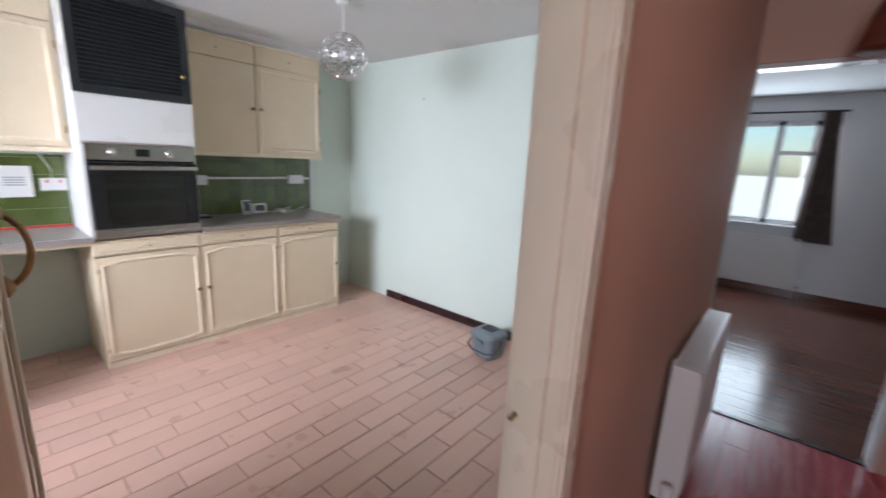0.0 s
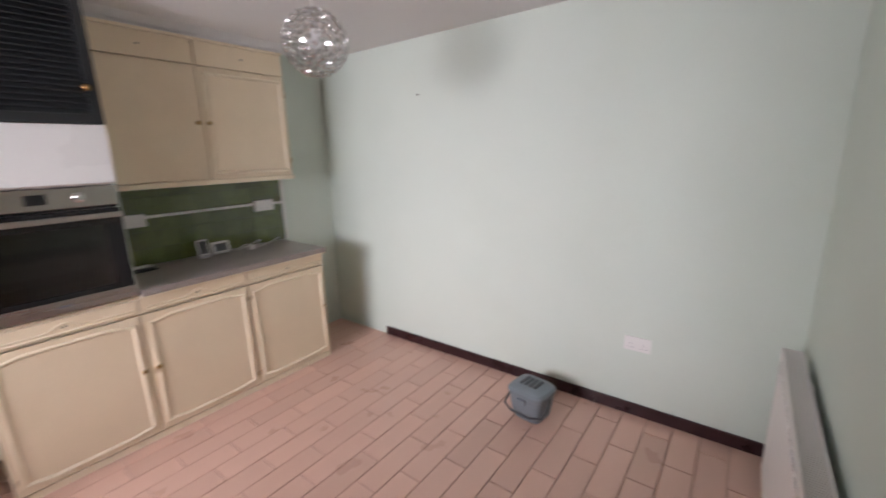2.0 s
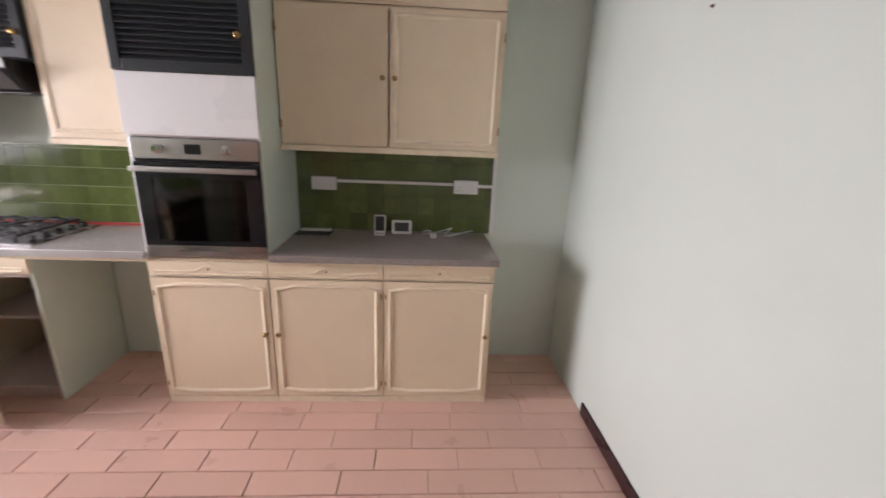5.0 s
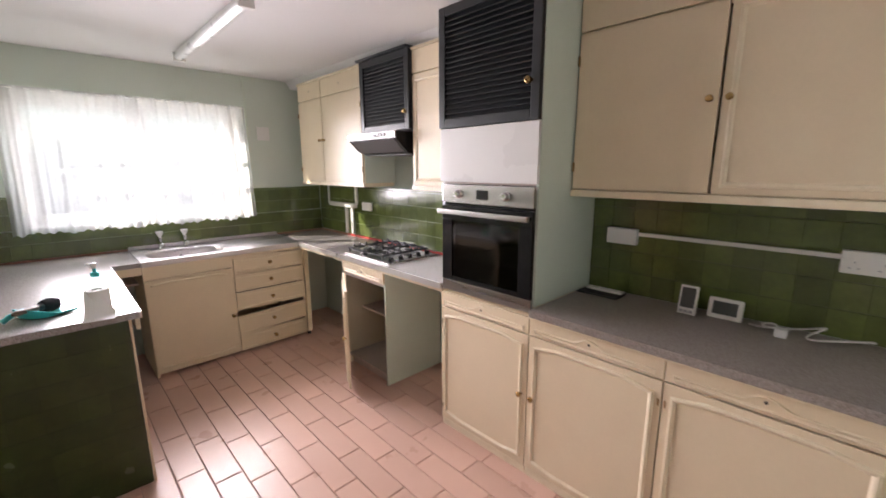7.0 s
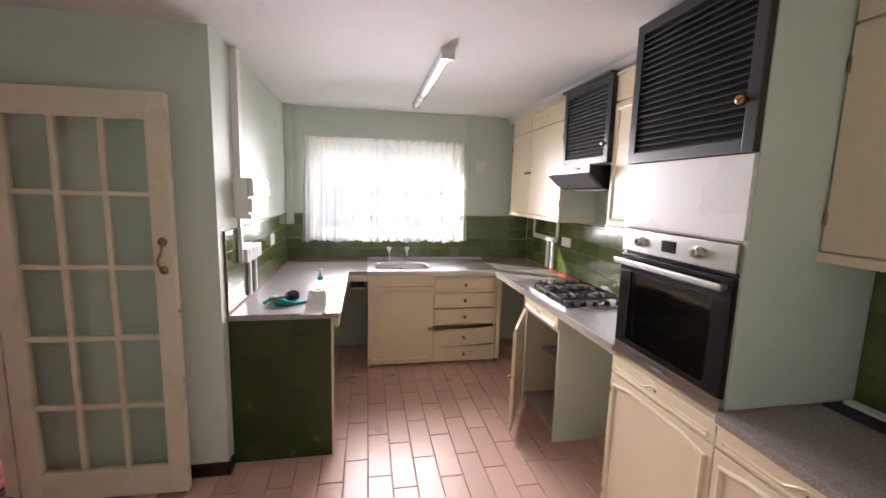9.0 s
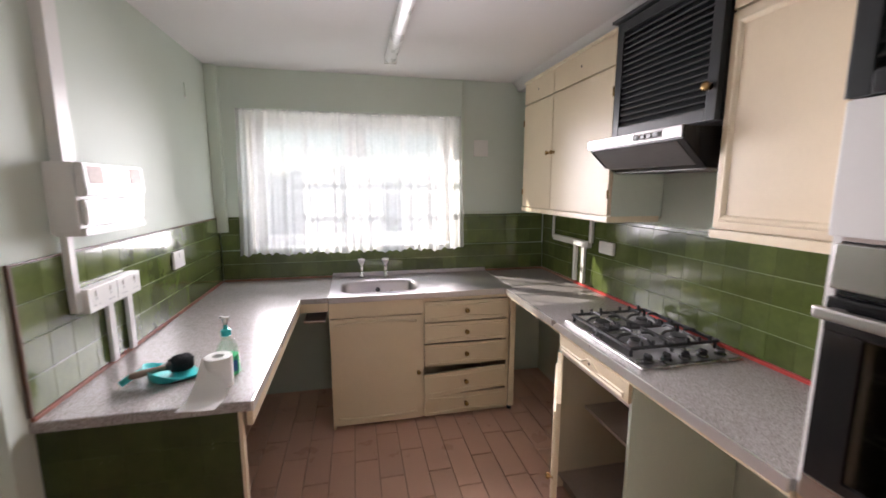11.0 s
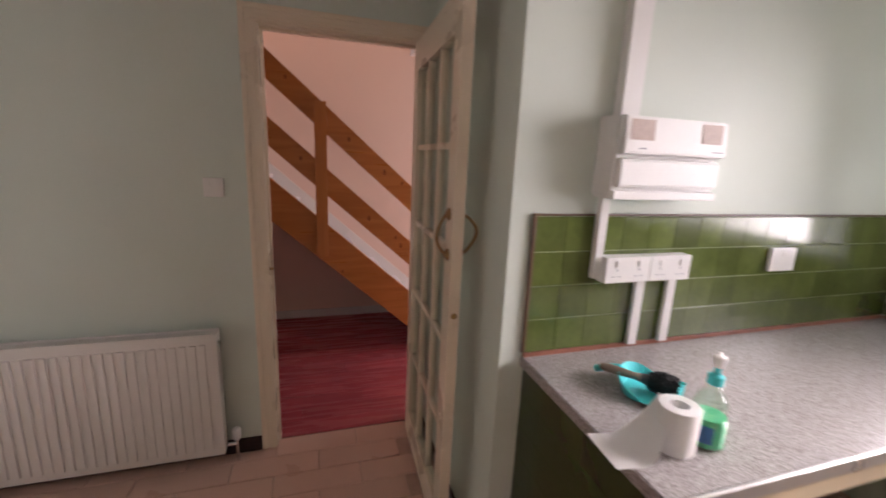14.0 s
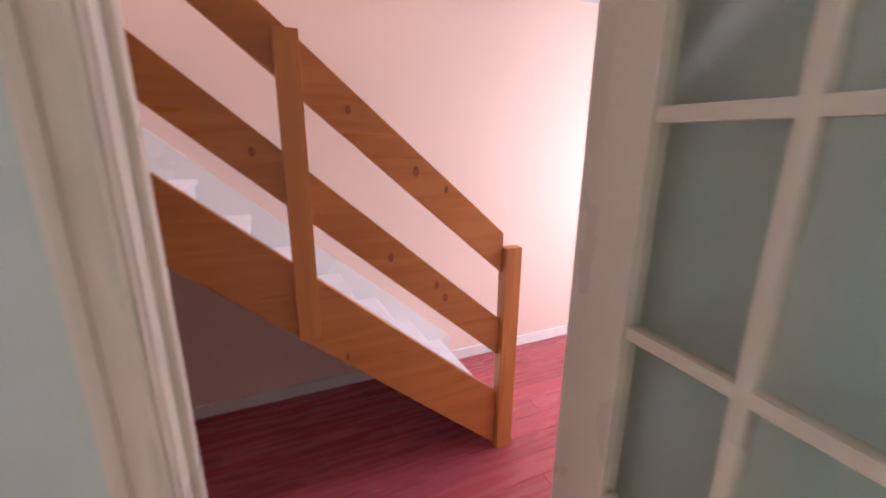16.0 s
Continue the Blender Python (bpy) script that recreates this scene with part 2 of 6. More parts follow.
M["pine_y"] = grained("orange_pine_along_y", (0.54, 0.215, 0.060), (0.44, 0.155, 0.040), 0.32, 1)
M["pine_z"] = grained("orange_pine_upright", (0.55, 0.22, 0.06), (0.475, 0.175, 0.045), 0.32, 2)
M["knot"] = material("pine_knot", (0.27, 0.08, 0.02), 0.4, scale=40, vary=0.3)
M["laminate"] = grained("red_laminate_board", (0.425, 0.084, 0.098), (0.375, 0.070, 0.085), 0.27, 1, plank=0.13, stripe=4, along=1.3)
M["hardwood"] = grained("dark_hardwood", (0.16, 0.055, 0.03), (0.09, 0.028, 0.016), 0.2, 0, plank=0.1)
M["peach"] = material("peach_wall_paint", (0.80, 0.63, 0.54), 0.7, scale=1.5, vary=0.03, fine=150, bump=0.12)
# the hall's peach, darkened because these two walls stand in shade
M["peach_shaded"] = material("shaded_peach_paint", (0.66, 0.43, 0.325), 0.7, scale=1.5, vary=0.04, fine=150, bump=0.12)
M["lilac"] = material("pale_lilac_paint", (0.76, 0.75, 0.76), 0.75, scale=1.5, vary=0.03, fine=150, bump=0.1)
M["carpet"] = material("pale_stair_carpet", (0.70, 0.68, 0.70), 0.95, scale=9, vary=0.08, fine=260, bump=0.8)
M["curtain"] = material("brown_patterned_curtain", (0.10, 0.07, 0.06), 0.9, scale=14, vary=0.5, fine=120, bump=0.3)
M["bead"] = material("red_brown_bead", (0.30, 0.115, 0.075), 0.45, scale=14, vary=0.3)
M["red_bead"] = material("bright_red_bead", (0.52, 0.06, 0.05), 0.4, scale=14, vary=0.25)
M["wood_trim"] = material("dark_wood_edging", (0.10, 0.055, 0.03), 0.45, scale=20, vary=0.3)
M["inside"] = material("cabinet_interior", (0.52, 0.43, 0.38), 0.55, scale=5, vary=0.15)
# near-black for gaps and holes: their shade is put into the colour
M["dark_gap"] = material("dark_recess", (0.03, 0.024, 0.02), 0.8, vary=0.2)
M["caddy"] = material("grey_blue_plastic", (0.19, 0.22, 0.245), 0.42, scale=10, vary=0.08, bump=0.05)
M["caddy_dark"] = material("dark_grey_plastic", (0.06, 0.065, 0.075), 0.45, vary=0.1)
M["teal"] = material("turquoise_plastic", (0.04, 0.56, 0.58), 0.3, vary=0.05, bump=0.02)
M["bristle"] = material("black_bristle", (0.015, 0.015, 0.017), 0.8, fine=400, vary=0.4, bump=0.9)
M["handle_brown"] = material("tan_plastic", (0.20, 0.155, 0.12), 0.4, vary=0.1)
M["paper"] = material("white_paper_towel", (0.84, 0.83, 0.81), 0.9, fine=220, vary=0.03, bump=0.4)
M["label_print"] = material("faded_label", (0.46, 0.36, 0.31), 0.6, scale=60, vary=0.12)
M["card"] = material("brown_card_tube", (0.33, 0.24, 0.16), 0.85, vary=0.08)
M["bottle"] = clear_glass("clear_bottle_plastic", (0.88, 0.95, 0.91), 0.12, 0.05)
M["liquid"] = material("green_soap_liquid", (0.06, 0.56, 0.27), 0.15, vary=0.05, bump=0, coat=0.6)
M["blue_label"] = material("blue_label_print", (0.02, 0.13, 0.30), 0.4, vary=0.2, scale=40)
M["screen"] = material("grey_device_screen", (0.06, 0.065, 0.065), 0.2, vary=0.08)
M["tube"] = material("opal_diffuser", (0.80, 0.80, 0.80), 0.3, vary=0.02, bump=0)
M["rust"] = material("rust_brown_fabric", (0.20, 0.05, 0.025), 0.8, scale=20, vary=0.3, bump=0.3)
M["paving"] = material("pale_concrete_paving", (0.42, 0.41, 0.39), 0.85, scale=3, vary=0.15)
M["grass"] = material("lawn_grass", (0.06, 0.11, 0.025), 0.9, scale=2, vary=0.4, fine=30, bump=0.5)
M["hedge"] = material("far_hedge_leaves", (0.045, 0.085, 0.025), 0.9, scale=6, vary=0.5, bump=0.5)
M["brickwork"] = material("far_brick_wall", (0.33, 0.2, 0.15), 0.85, scale=8, vary=0.2)

# ---------------------------------------------------------------- builders
ORIGIN = {}


def thing(name, at, label, category, group="", kind=""):
    """An Empty at the base of a thing; its parts hang under it."""
    ob = new(name)
    ob.empty_display_size = 0.05
    ob.location = at
    ORIGIN[ob] = Vector(at)
    return tagged(ob, label, category, group, kind)


def mesh_of(name, bm, mat, at=(0, 0, 0), smooth=False):
    bmesh.ops.recalc_face_normals(bm, faces=bm.faces)
    bmesh.ops.translate(bm, verts=bm.verts, vec=-Vector(at))
    me = bpy.data.meshes.new(name)
    bm.to_mesh(me)
    bm.free()
    me.materials.append(M[mat])
    if smooth:
        me.shade_smooth()
    return me


def part(name, bm, mat, parent, label="", smooth=False):
    """One mesh object under a thing or a part; bm is in world coordinates."""
    o = ORIGIN[parent]
    ob = new(name, mesh_of(name, bm, mat, o, smooth))
    ob.parent = parent
    ORIGIN[ob] = o
    return tagged(ob, label)


def single(name, bm, mat, label, category, group="", kind="", smooth=False):
    """A thing that is one mesh, with its origin at the middle of its base."""
    lo = Vector([min(v.co[i] for v in bm.verts) for i in range(3)])
    hi = Vector([max(v.co[i] for v in bm.verts) for i in range(3)])
    at = Vector(((lo.x + hi.x) / 2, (lo.y + hi.y) / 2, lo.z))
    ob = new(name, mesh_of(name, bm, mat, at, smooth))
    ob.location = at
    ORIGIN[ob] = at
    return tagged(ob, label, category, group, kind)


def box(bm, x0, y0, z0, x1, y1, z1, bevel=0.0, m=None):
    c = [(min(a, b) + max(a, b)) / 2 for a, b in ((x0, x1), (y0, y1), (z0, z1))]
    s = [max(abs(b - a), 1e-4) for a, b in ((x0, x1), (y0, y1), (z0, z1))]
    mat = Matrix.LocRotScale(c, None, s)
    r = bmesh.ops.create_cube(bm, size=1.0, matrix=(m @ mat) if m else mat)
    if bevel:
        bevel = min(bevel, min(s) * 0.45)
        es = list({e for v in r["verts"] for e in v.link_edges})
        bmesh.ops.bevel(bm, geom=es, offset=bevel, segments=2, affect="EDGES", profile=0.7)
    return bm


def bx(*a, bevel=0.0, m=None):
    return box(bmesh.new(), *a, bevel=bevel, m=m)


def rod(bm, p0, p1, r0, r1=None, seg=12):
    p0, p1 = Vector(p0), Vector(p1)
    d = p1 - p0
    q = d.to_track_quat("Z", "Y").to_matrix().to_4x4()
    bmesh.ops.create_cone(bm, cap_ends=True, segments=seg, radius1=r0, radius2=r0 if r1 is None else r1, depth=d.length, matrix=Matrix.Translation((p0 + p1) / 2) @ q)
    return bm


def lathe(bm, centre, prof, seg=24, axis=(0, 0, 1)):
    """Turns a profile of (radius, height) round an axis through centre."""
    q = Vector(axis).to_track_quat("Z", "Y").to_matrix().to_4x4()
    mt = Matrix.Translation(centre) @ q
    rings = []
    for r, h in prof:
        rings.append([bm.verts.new(mt @ Vector((r * math.cos(2 * math.pi * i / seg), r * math.sin(2 * math.pi * i / seg), h))) for i in range(seg)])
    for a, b in zip(rings, rings[1:]):
        for i in range(seg):
            bm.faces.new((a[i], a[(i + 1) % seg], b[(i + 1) % seg], b[i]))
    for ring in (rings[0], rings[-1]):
        bm.faces.new(ring)
    return bm


def tube(bm, pts, r, seg=8, closed=False):
    """A round bar along points."""
    pts = [Vector(p) for p in pts]
    n = len(pts)
    rings = []
    for i, p in enumerate(pts):
        d = (pts[(i + 1) % n] - pts[i - 1]) if closed else (pts[min(i + 1, n - 1)] - pts[max(i - 1, 0)])
        q = d.to_track_quat("Z", "Y").to_matrix()
        rings.append([bm.verts.new(p + q @ Vector((r * math.cos(2 * math.pi * k / seg), r * math.sin(2 * math.pi * k / seg), 0))) for k in range(seg)])
    pairs = list(zip(rings, rings[1:])) + ([(rings[-1], rings[0])] if closed else [])
    for a, b in pairs:
        for k in range(seg):
            bm.faces.new((a[k], a[(k + 1) % seg], b[(k + 1) % seg], b[k]))
    if not closed:
        bm.faces.new(rings[0])
        bm.faces.new(rings[-1])
    return bm


def prism(bm, outline, lift):
    """Extrudes a planar outline (world points) by the vector lift."""
    a = [bm.verts.new(p) for p in outline]
    b = [bm.verts.new(Vector(p) + Vector(lift)) for p in outline]
    bm.faces.new(a)
    bm.faces.new(list(reversed(b)))
    n = len(a)
    for i in range(n):
        bm.faces.new((a[i], a[(i + 1) % n], b[(i + 1) % n], b[i]))
    return bm


class Face:
    """A flat front with its own axes: u along, v up, n out of it."""

    def __init__(self, o, u, v):
        self.o, self.u, self.v = Vector(o), Vector(u).normalized(), Vector(v).normalized()
        self.n = self.u.cross(self.v)

    def at(self, a, b, c=0.0):
        return self.o + self.u * a + self.v * b + self.n * c

    def matrix(self):
        m = Matrix((self.u, self.v, self.n)).transposed().to_4x4()
        m.translation = self.o
        return m

    def box(self, bm, a0, b0, c0, a1, b1, c1, bevel=0.0):
        return box(bm, a0, b0, c0, a1, b1, c1, bevel, self.matrix())


def moulding(bm, face, path, width, height, base=0.0):
    """A raised strip with a rounded profile that follows a closed path of (u, v) on a face."""
    n = len(path)
    pts = [Vector(p) for p in path]
    prof = [(0, 0), (0.12, 0.75), (0.4, 1.0), (0.7, 0.72), (1.0, 0.0)]
    rows = []
    for i, p in enumerate(pts):
        d0, d1 = (p - pts[i - 1]).normalized(), (pts[(i + 1) % n] - p).normalized()
        n0, n1 = Vector((-d0.y, d0.x)), Vector((-d1.y, d1.x))
        bis = (n0 + n1)
        bis = bis / max(bis.dot(n0), 0.3)
        rows.append([bm.verts.new(face.at(*(p + bis * width * f), base + height * h)) for f, h in prof])
    for i in range(n):
        a, b = rows[i], rows[(i + 1) % n]
        for k in range(len(prof) - 1):
            bm.faces.new((a[k], b[k], b[k + 1], a[k + 1]))
    return bm


def ogee_path(w, h, inset, rise, arched=True, bottom=True):
    """Anticlockwise frame with gently arched top and bottom edges."""
    x0, x1, y0, y1 = inset, w - inset, inset, h - inset
    path = []
    N = 10

    def curve(s):
        # shoulders that swell to a crown
        t = abs(2 * s - 1)
        return rise * (1 if t < 0.55 else 0.5 + 0.5 * math.cos(math.pi * (t - 0.55) / 0.45)) - rise
    for i in range(N + 1):
        s = i / N
        path.append((x0 + (x1 - x0) * s, y0 - (curve(s) if bottom else 0) * 0.7))
    for i in range(N + 1):
        s = i / N
        path.append((x1 - (x1 - x0) * s, y1 + (curve(s) if arched else 0)))
    return path


def knob(parent, face, a, b, r=0.014, mat="brass", base=0.018):
    bm = bmesh.new()
    lathe(bm, face.at(a, b, base), [(r * 0.75, 0), (r * 0.45, 0.006), (r * 0.5, 0.012), (r, 0.018), (r * 0.95, 0.026), (r * 0.4, 0.030)], 14, face.n)
    return part("knob", bm, mat, parent, "small round brass knob" if mat == "brass" else "", smooth=True)


def cabinet_door(parent, face, w, h, knob_at=None, framed=True, gap=0.003, style="ogee", name="door", knob_mat="brass"):
    """A slab door with an applied moulding frame, lying on a face whose origin is its lower corner."""
    bm = bmesh.new()
    face.box(bm, gap, gap, 0.001, w - gap, h - gap, 0.018, 0.003)
    d = part(name, bm, "cream", parent)
    if framed:
        bm = bmesh.new()
        moulding(bm, face, ogee_path(w, h, 0.028, 0.022 if style == "ogee" else 0.0), 0.022, 0.010, 0.018)
        part("moulding", bm, "cream_edge", d)
    if knob_at:
        knob(d, face, *knob_at, mat=knob_mat)
    return d


def drawer_front(parent, face, w, h, wave=True, knob_at=None, name="drawer_front", hole=False):
    bm = bmesh.new()
    face.box(bm, 0.003, 0.003, 0.001, w - 0.003, h - 0.003, 0.018, 0.003)
    d = part(name, bm, "cream", parent)
    if wave:
        bm = bmesh.new()
        k, path = 24, []
        for i in range(k + 1):
            s = i / k
            path.append((0.03 + (w - 0.06) * s, 0.014))
        for i in range(k + 1):
            s = 1 - i / k
            t = abs(2 * s - 1)
            bumpv = (0.5 + 0.5 * math.cos(math.pi * min(t / 0.3, 1))) * 0.35
            path.append((0.03 + (w - 0.06) * s, h * (0.42 + bumpv)))
        moulding(bm, face, path, 0.008, 0.007, 0.018)
        part("moulding", bm, "cream_edge", d)
    if hole:
        bm = bmesh.new()
        lathe(bm, face.at(w / 2, h * 0.5, 0.0175), [(0.006, 0), (0.006, 0.0015)], 10, face.n)
        part("screw_hole", bm, "dark_gap", d)
    if knob_at:
        knob(d, face, *knob_at, mat="brass", r=0.016)
    return d


def louvre_door(parent, face, w, h, knob_at, tilt=35):
    st = 0.045
    bm = bmesh.new()
    for a0, b0, a1, b1 in ((0, 0, st, h), (w - st, 0, w, h), (st, 0, w - st, st), (st, h - st, w - st, h)):
        face.box(bm, a0, b0, 0.0, a1, b1, 0.026, 0.004)
    d = part("door", bm, "louvre", parent, "anthracite louvred door")
    n = int((h - 2 * st) / 0.024)
    me = None
    for i in range(n):
        v = st + (i + 0.5) * (h - 2 * st) / n
        if me is None:
            bm = bmesh.new()
            box(bm, st - 0.004, -0.016, -0.003, w - st + 0.004, 0.016, 0.003, 0.0015)
            bmesh.ops.recalc_face_normals(bm, faces=bm.faces)
            me = bpy.data.meshes.new("slat")
            bm.to_mesh(me)
            bm.free()
            me.materials.append(M["louvre"])
        ob = new("slat", me)
        ob.parent = d
        m = face.matrix() @ Matrix.Translation((0, v, 0.012)) @ Matrix.Rotation(radians(-tilt), 4, "X")
        ob.matrix_local = Matrix.Translation(-ORIGIN[d]) @ m
    bm = bmesh.new()
    face.box(bm, st - 0.004, st - 0.004, -0.004, w - st + 0.004, h - st + 0.004, -0.001)
    part("backing", bm, "louvre", d)
    knob(d, face, *knob_at, r=0.017, base=0.026)
    return d


def pieces(parent, name, mat, spots, size, bevel=0.002):
    """Alike bevelled slabs on shared meshes; spots: matrices with a size key."""
    cache = {}
    for m, s in spots:
        key = tuple(round(v, 3) for v in s)
        if key not in cache:
            bm = bmesh.new()
            hx, hy, hz = s[0] / 2, s[1] / 2, s[2]
            b = bevel
            lo = [bm.verts.new((x * hx, y * hy, 0)) for x, y in ((-1, -1), (1, -1), (1, 1), (-1, 1))]
            mid = [bm.verts.new((x * hx, y * hy, hz - b)) for x, y in ((-1, -1), (1, -1), (1, 1), (-1, 1))]
            top = [bm.verts.new((x * (hx - b), y * (hy - b), hz)) for x, y in ((-1, -1), (1, -1), (1, 1), (-1, 1))]
            bm.faces.new(top)
            for p, q in ((lo, mid), (mid, top)):
                for i in range(4):
                    bm.faces.new((p[i], p[(i + 1) % 4], q[(i + 1) % 4], q[i]))
            bmesh.ops.recalc_face_normals(bm, faces=bm.faces)
            me = bpy.data.meshes.new(name)
            bm.to_mesh(me)
            bm.free()
            me.materials.append(M[mat])
            cache[key] = me
        ob = new(name, cache[key])
        ob.parent = parent
        ob.matrix_local = Matrix.Translation(-ORIGIN[parent]) @ m


def structure(name, bm, mat, label, category, smooth=False):
    ob = new(name, mesh_of(name, bm, mat, (0, 0, 0), smooth))
    ORIGIN[ob] = Vector((0, 0, 0))
    return tagged(ob, label, category, kind="structure")


# ---------------------------------------------------------------- plan
XW, XD, XH, XK = 0.04, 3.495, 3.60, 2.55      # cabinet wall, door wall (kitchen / hall face), kitchen east wall
YN, YS, YB = 4.635, -0.25, 1.665              # blank wall, window wall, nib
CEIL = 2.40
DOOR_Y0, DOOR_Y1, DOOR_H = 1.690, 2.445, 2.052  # doorway to the hall
WIN = (0.82, 2.33, 1.13, 2.10)                # kitchen window opening: x0 x1 z0 z1
YL, YF = 4.74, 8.25                           # living room, near and far face
XS = 5.29                                     # stair wall

# floors
floor = structure("floor", bx(-0.06, -0.35, -0.12, 3.56, 4.75, -0.010), "floor_grout", "grouted bed of the kitchen floor", "floor")
hall_floor = structure("floor_hall", bx(3.56, -0.9, -0.12, 5.47, 4.70, -0.012), "dark_gap", "underlay of the red laminate hall floor", "floor")
living_floor = structure("floor_living", bx(0.9, 4.70, -0.12, 6.1, 8.35, -0.012), "dark_gap", "underlay of the living room floor", "floor")

# kitchen walls
bm = bmesh.new()
box(bm, XW - 0.12, YS - 0.22, -0.1, XW, YN + 0.1, CEIL + 0.1)
structure("wall_west", bm, "mint", "pale mint green painted kitchen wall behind cabinets", "wall")
structure("wall_north", bx(XW, YN, -0.1, XH, YL, CEIL + 0.1), "mint", "blank pale mint green painted kitchen wall", "wall")
bm = bmesh.new()
x0, x1, z0, z1 = WIN
box(bm, XW, YS - 0.22, -0.1, x0, YS, CEIL + 0.1)
box(bm, x1, YS - 0.22, -0.1, XK + 0.1, YS, CEIL + 0.1)
box(bm, x0, YS - 0.22, -0.1, x1, YS, z0)
box(bm, x0, YS - 0.22, z1, x1, YS, CEIL + 0.1)
structure("wall_south", bm, "mint", "pale mint green painted wall round the kitchen window", "wall")
structure("wall_kitchen_east", bx(XK, YS, -0.1, XK + 0.1, YB, CEIL + 0.1), "mint", "pale mint green painted wall beside the worktop", "wall")
structure("wall_nib", bx(XK + 0.1, YB - 0.1, -0.1, XH, YB, CEIL + 0.1), "mint", "short mint green wall behind the glazed door", "wall")
bm = bmesh.new()
box(bm, XD, YB, -0.1, XD + 0.05, DOOR_Y0 - 0.02, CEIL + 0.1)
box(bm, XD, DOOR_Y1 + 0.03, -0.1, XD + 0.05, YN, CEIL + 0.1)
box(bm, XD, DOOR_Y0 - 0.02, DOOR_H + 0.03, XD + 0.05, DOOR_Y1 + 0.03, CEIL + 0.1)
structure("wall_door", bm, "mint", "pale mint green painted wall with the hall doorway", "wall")
bm = bmesh.new()
box(bm, XD + 0.05, YB, -0.1, XH, DOOR_Y0 - 0.02, CEIL + 0.1)
box(bm, XD + 0.05, DOOR_Y1 + 0.03, -0.1, XH, YN, CEIL + 0.1)
box(bm, XD + 0.05, DOOR_Y0 - 0.02, DOOR_H + 0.03, XH, DOOR_Y1 + 0.03, CEIL + 0.1)
structure("wall_hall_west", bm, "peach_shaded", "peach hall wall with its shade in the colour", "wall")
structure("ceiling", bx(XW - 0.1, YS - 0.22, CEIL, XH - 0.002, YN + 0.1, CEIL + 0.12), "ceiling", "white textured kitchen ceiling", "ceiling")
bm = bmesh.new()
for ya, yb, xf in ((YS, 2.248, 0.30), (2.875, 4.10, 0.275)):
    prism(bm, [(XW, ya, 2.335), (xf, ya, 2.335), (xf + 0.012, ya, 2.36), (xf + 0.05, ya, CEIL - 0.001), (XW, ya, CEIL - 0.001)], (0, yb - ya, 0))
structure("trim", bm, "ceiling", "white plaster cove above the wall cabinets", "trim")

# hall shell
bm = bmesh.new()
box(bm, XS, -1.0, -0.1, XS + 0.1, 4.64, 5.0)
structure("wall_hall_east", bm, "peach", "pale peach painted wall beside the stairs", "wall")
bm = bmesh.new()
box(bm, XH, -1.0, -0.1, 3.95, -0.9, 2.5)
box(bm, 4.75, -1.0, -0.1, XS, -0.9, 2.5)
box(bm, 3.95, -1.0, 2.1, 4.75, -0.9, 2.5)
structure("wall_hall_south", bm, "peach", "peach hall wall round the front doorway", "wall")
structure("wall_hall_side", bx(XH - 0.1, -1.0, -0.1, XH, YB - 0.1, 2.5), "peach", "peach painted hall wall", "wall")
bm = bmesh.new()
box(bm, 4.43, YN + 0.005, -0.1, XS + 0.1, YL, 5.0)
box(bm, XH, YN + 0.005, 2.06, 4.43, YL, 5.0)
structure("wall_hall_north", bm, "peach_shaded", "peach wall over the living room opening, shade in the colour", "wall")
bm = bmesh.new()
box(bm, XH, -0.9, CEIL, 4.42, YN, CEIL + 0.15)
box(bm, 4.42, -0.9, CEIL, XS, 1.40, CEIL + 0.15)
structure("ceiling_hall", bm, "ceiling", "white hall ceiling with the stairwell opening", "ceiling")
bm = bmesh.new()
box(bm, 4.32, 1.30, CEIL + 0.15, 4.42, YN, 5.0)
box(bm, 4.42, 1.30, CEIL + 0.15, XS, 1.40, 5.0)
box(bm, 4.32, 1.30, 5.0, XS + 0.1, YL, 5.1)
structure("wall_landing", bm, "peach", "pale peach stairwell walls above the ceiling", "wall")
structure("baseboard_hall", bx(XS - 0.014, -0.9, 0.0, XS, 4.63, 0.075, bevel=0.003), "white_gloss", "white painted hall skirting board", "skirting")

# living room shell
bm = bmesh.new()
lw = (3.0, 4.0, 0.88, 2.12)
box(bm, 0.9, YF, -0.1, lw[0], YF + 0.1, 2.5)
box(bm, lw[1], YF, -0.1, 6.1, YF + 0.1, 2.5)
box(bm, lw[0], YF, -0.1, lw[1], YF + 0.1, lw[2])
box(bm, lw[0], YF, lw[3], lw[1], YF + 0.1, 2.5)
structure("wall_living_far", bm, "lilac", "pale grey living room wall round the window", "wall")
bm = bmesh.new()
box(bm, 0.8, YL, -0.1, 0.9, YF, 2.5)
box(bm, 6.1, YL, -0.1, 6.2, YF, 2.5)
box(bm, 0.9, YL, -0.1, XH - 0.10, YL + 0.03, 2.5)
box(bm, 4.53, YL, -0.1, 6.1, YL + 0.03, 2.5)
structure("wall_living_sides", bm, "lilac", "pale grey living room walls", "wall")
structure("ceiling_living", bx(0.8, YL, CEIL, 6.2, YF + 0.1, CEIL + 0.1), "ceiling", "white living room ceiling", "ceiling")
structure("baseboard_living", bx(0.9, YF - 0.016, 0, 6.1, YF, 0.10, bevel=0.003), "hardwood", "dark red-brown living room skirting", "skirting")

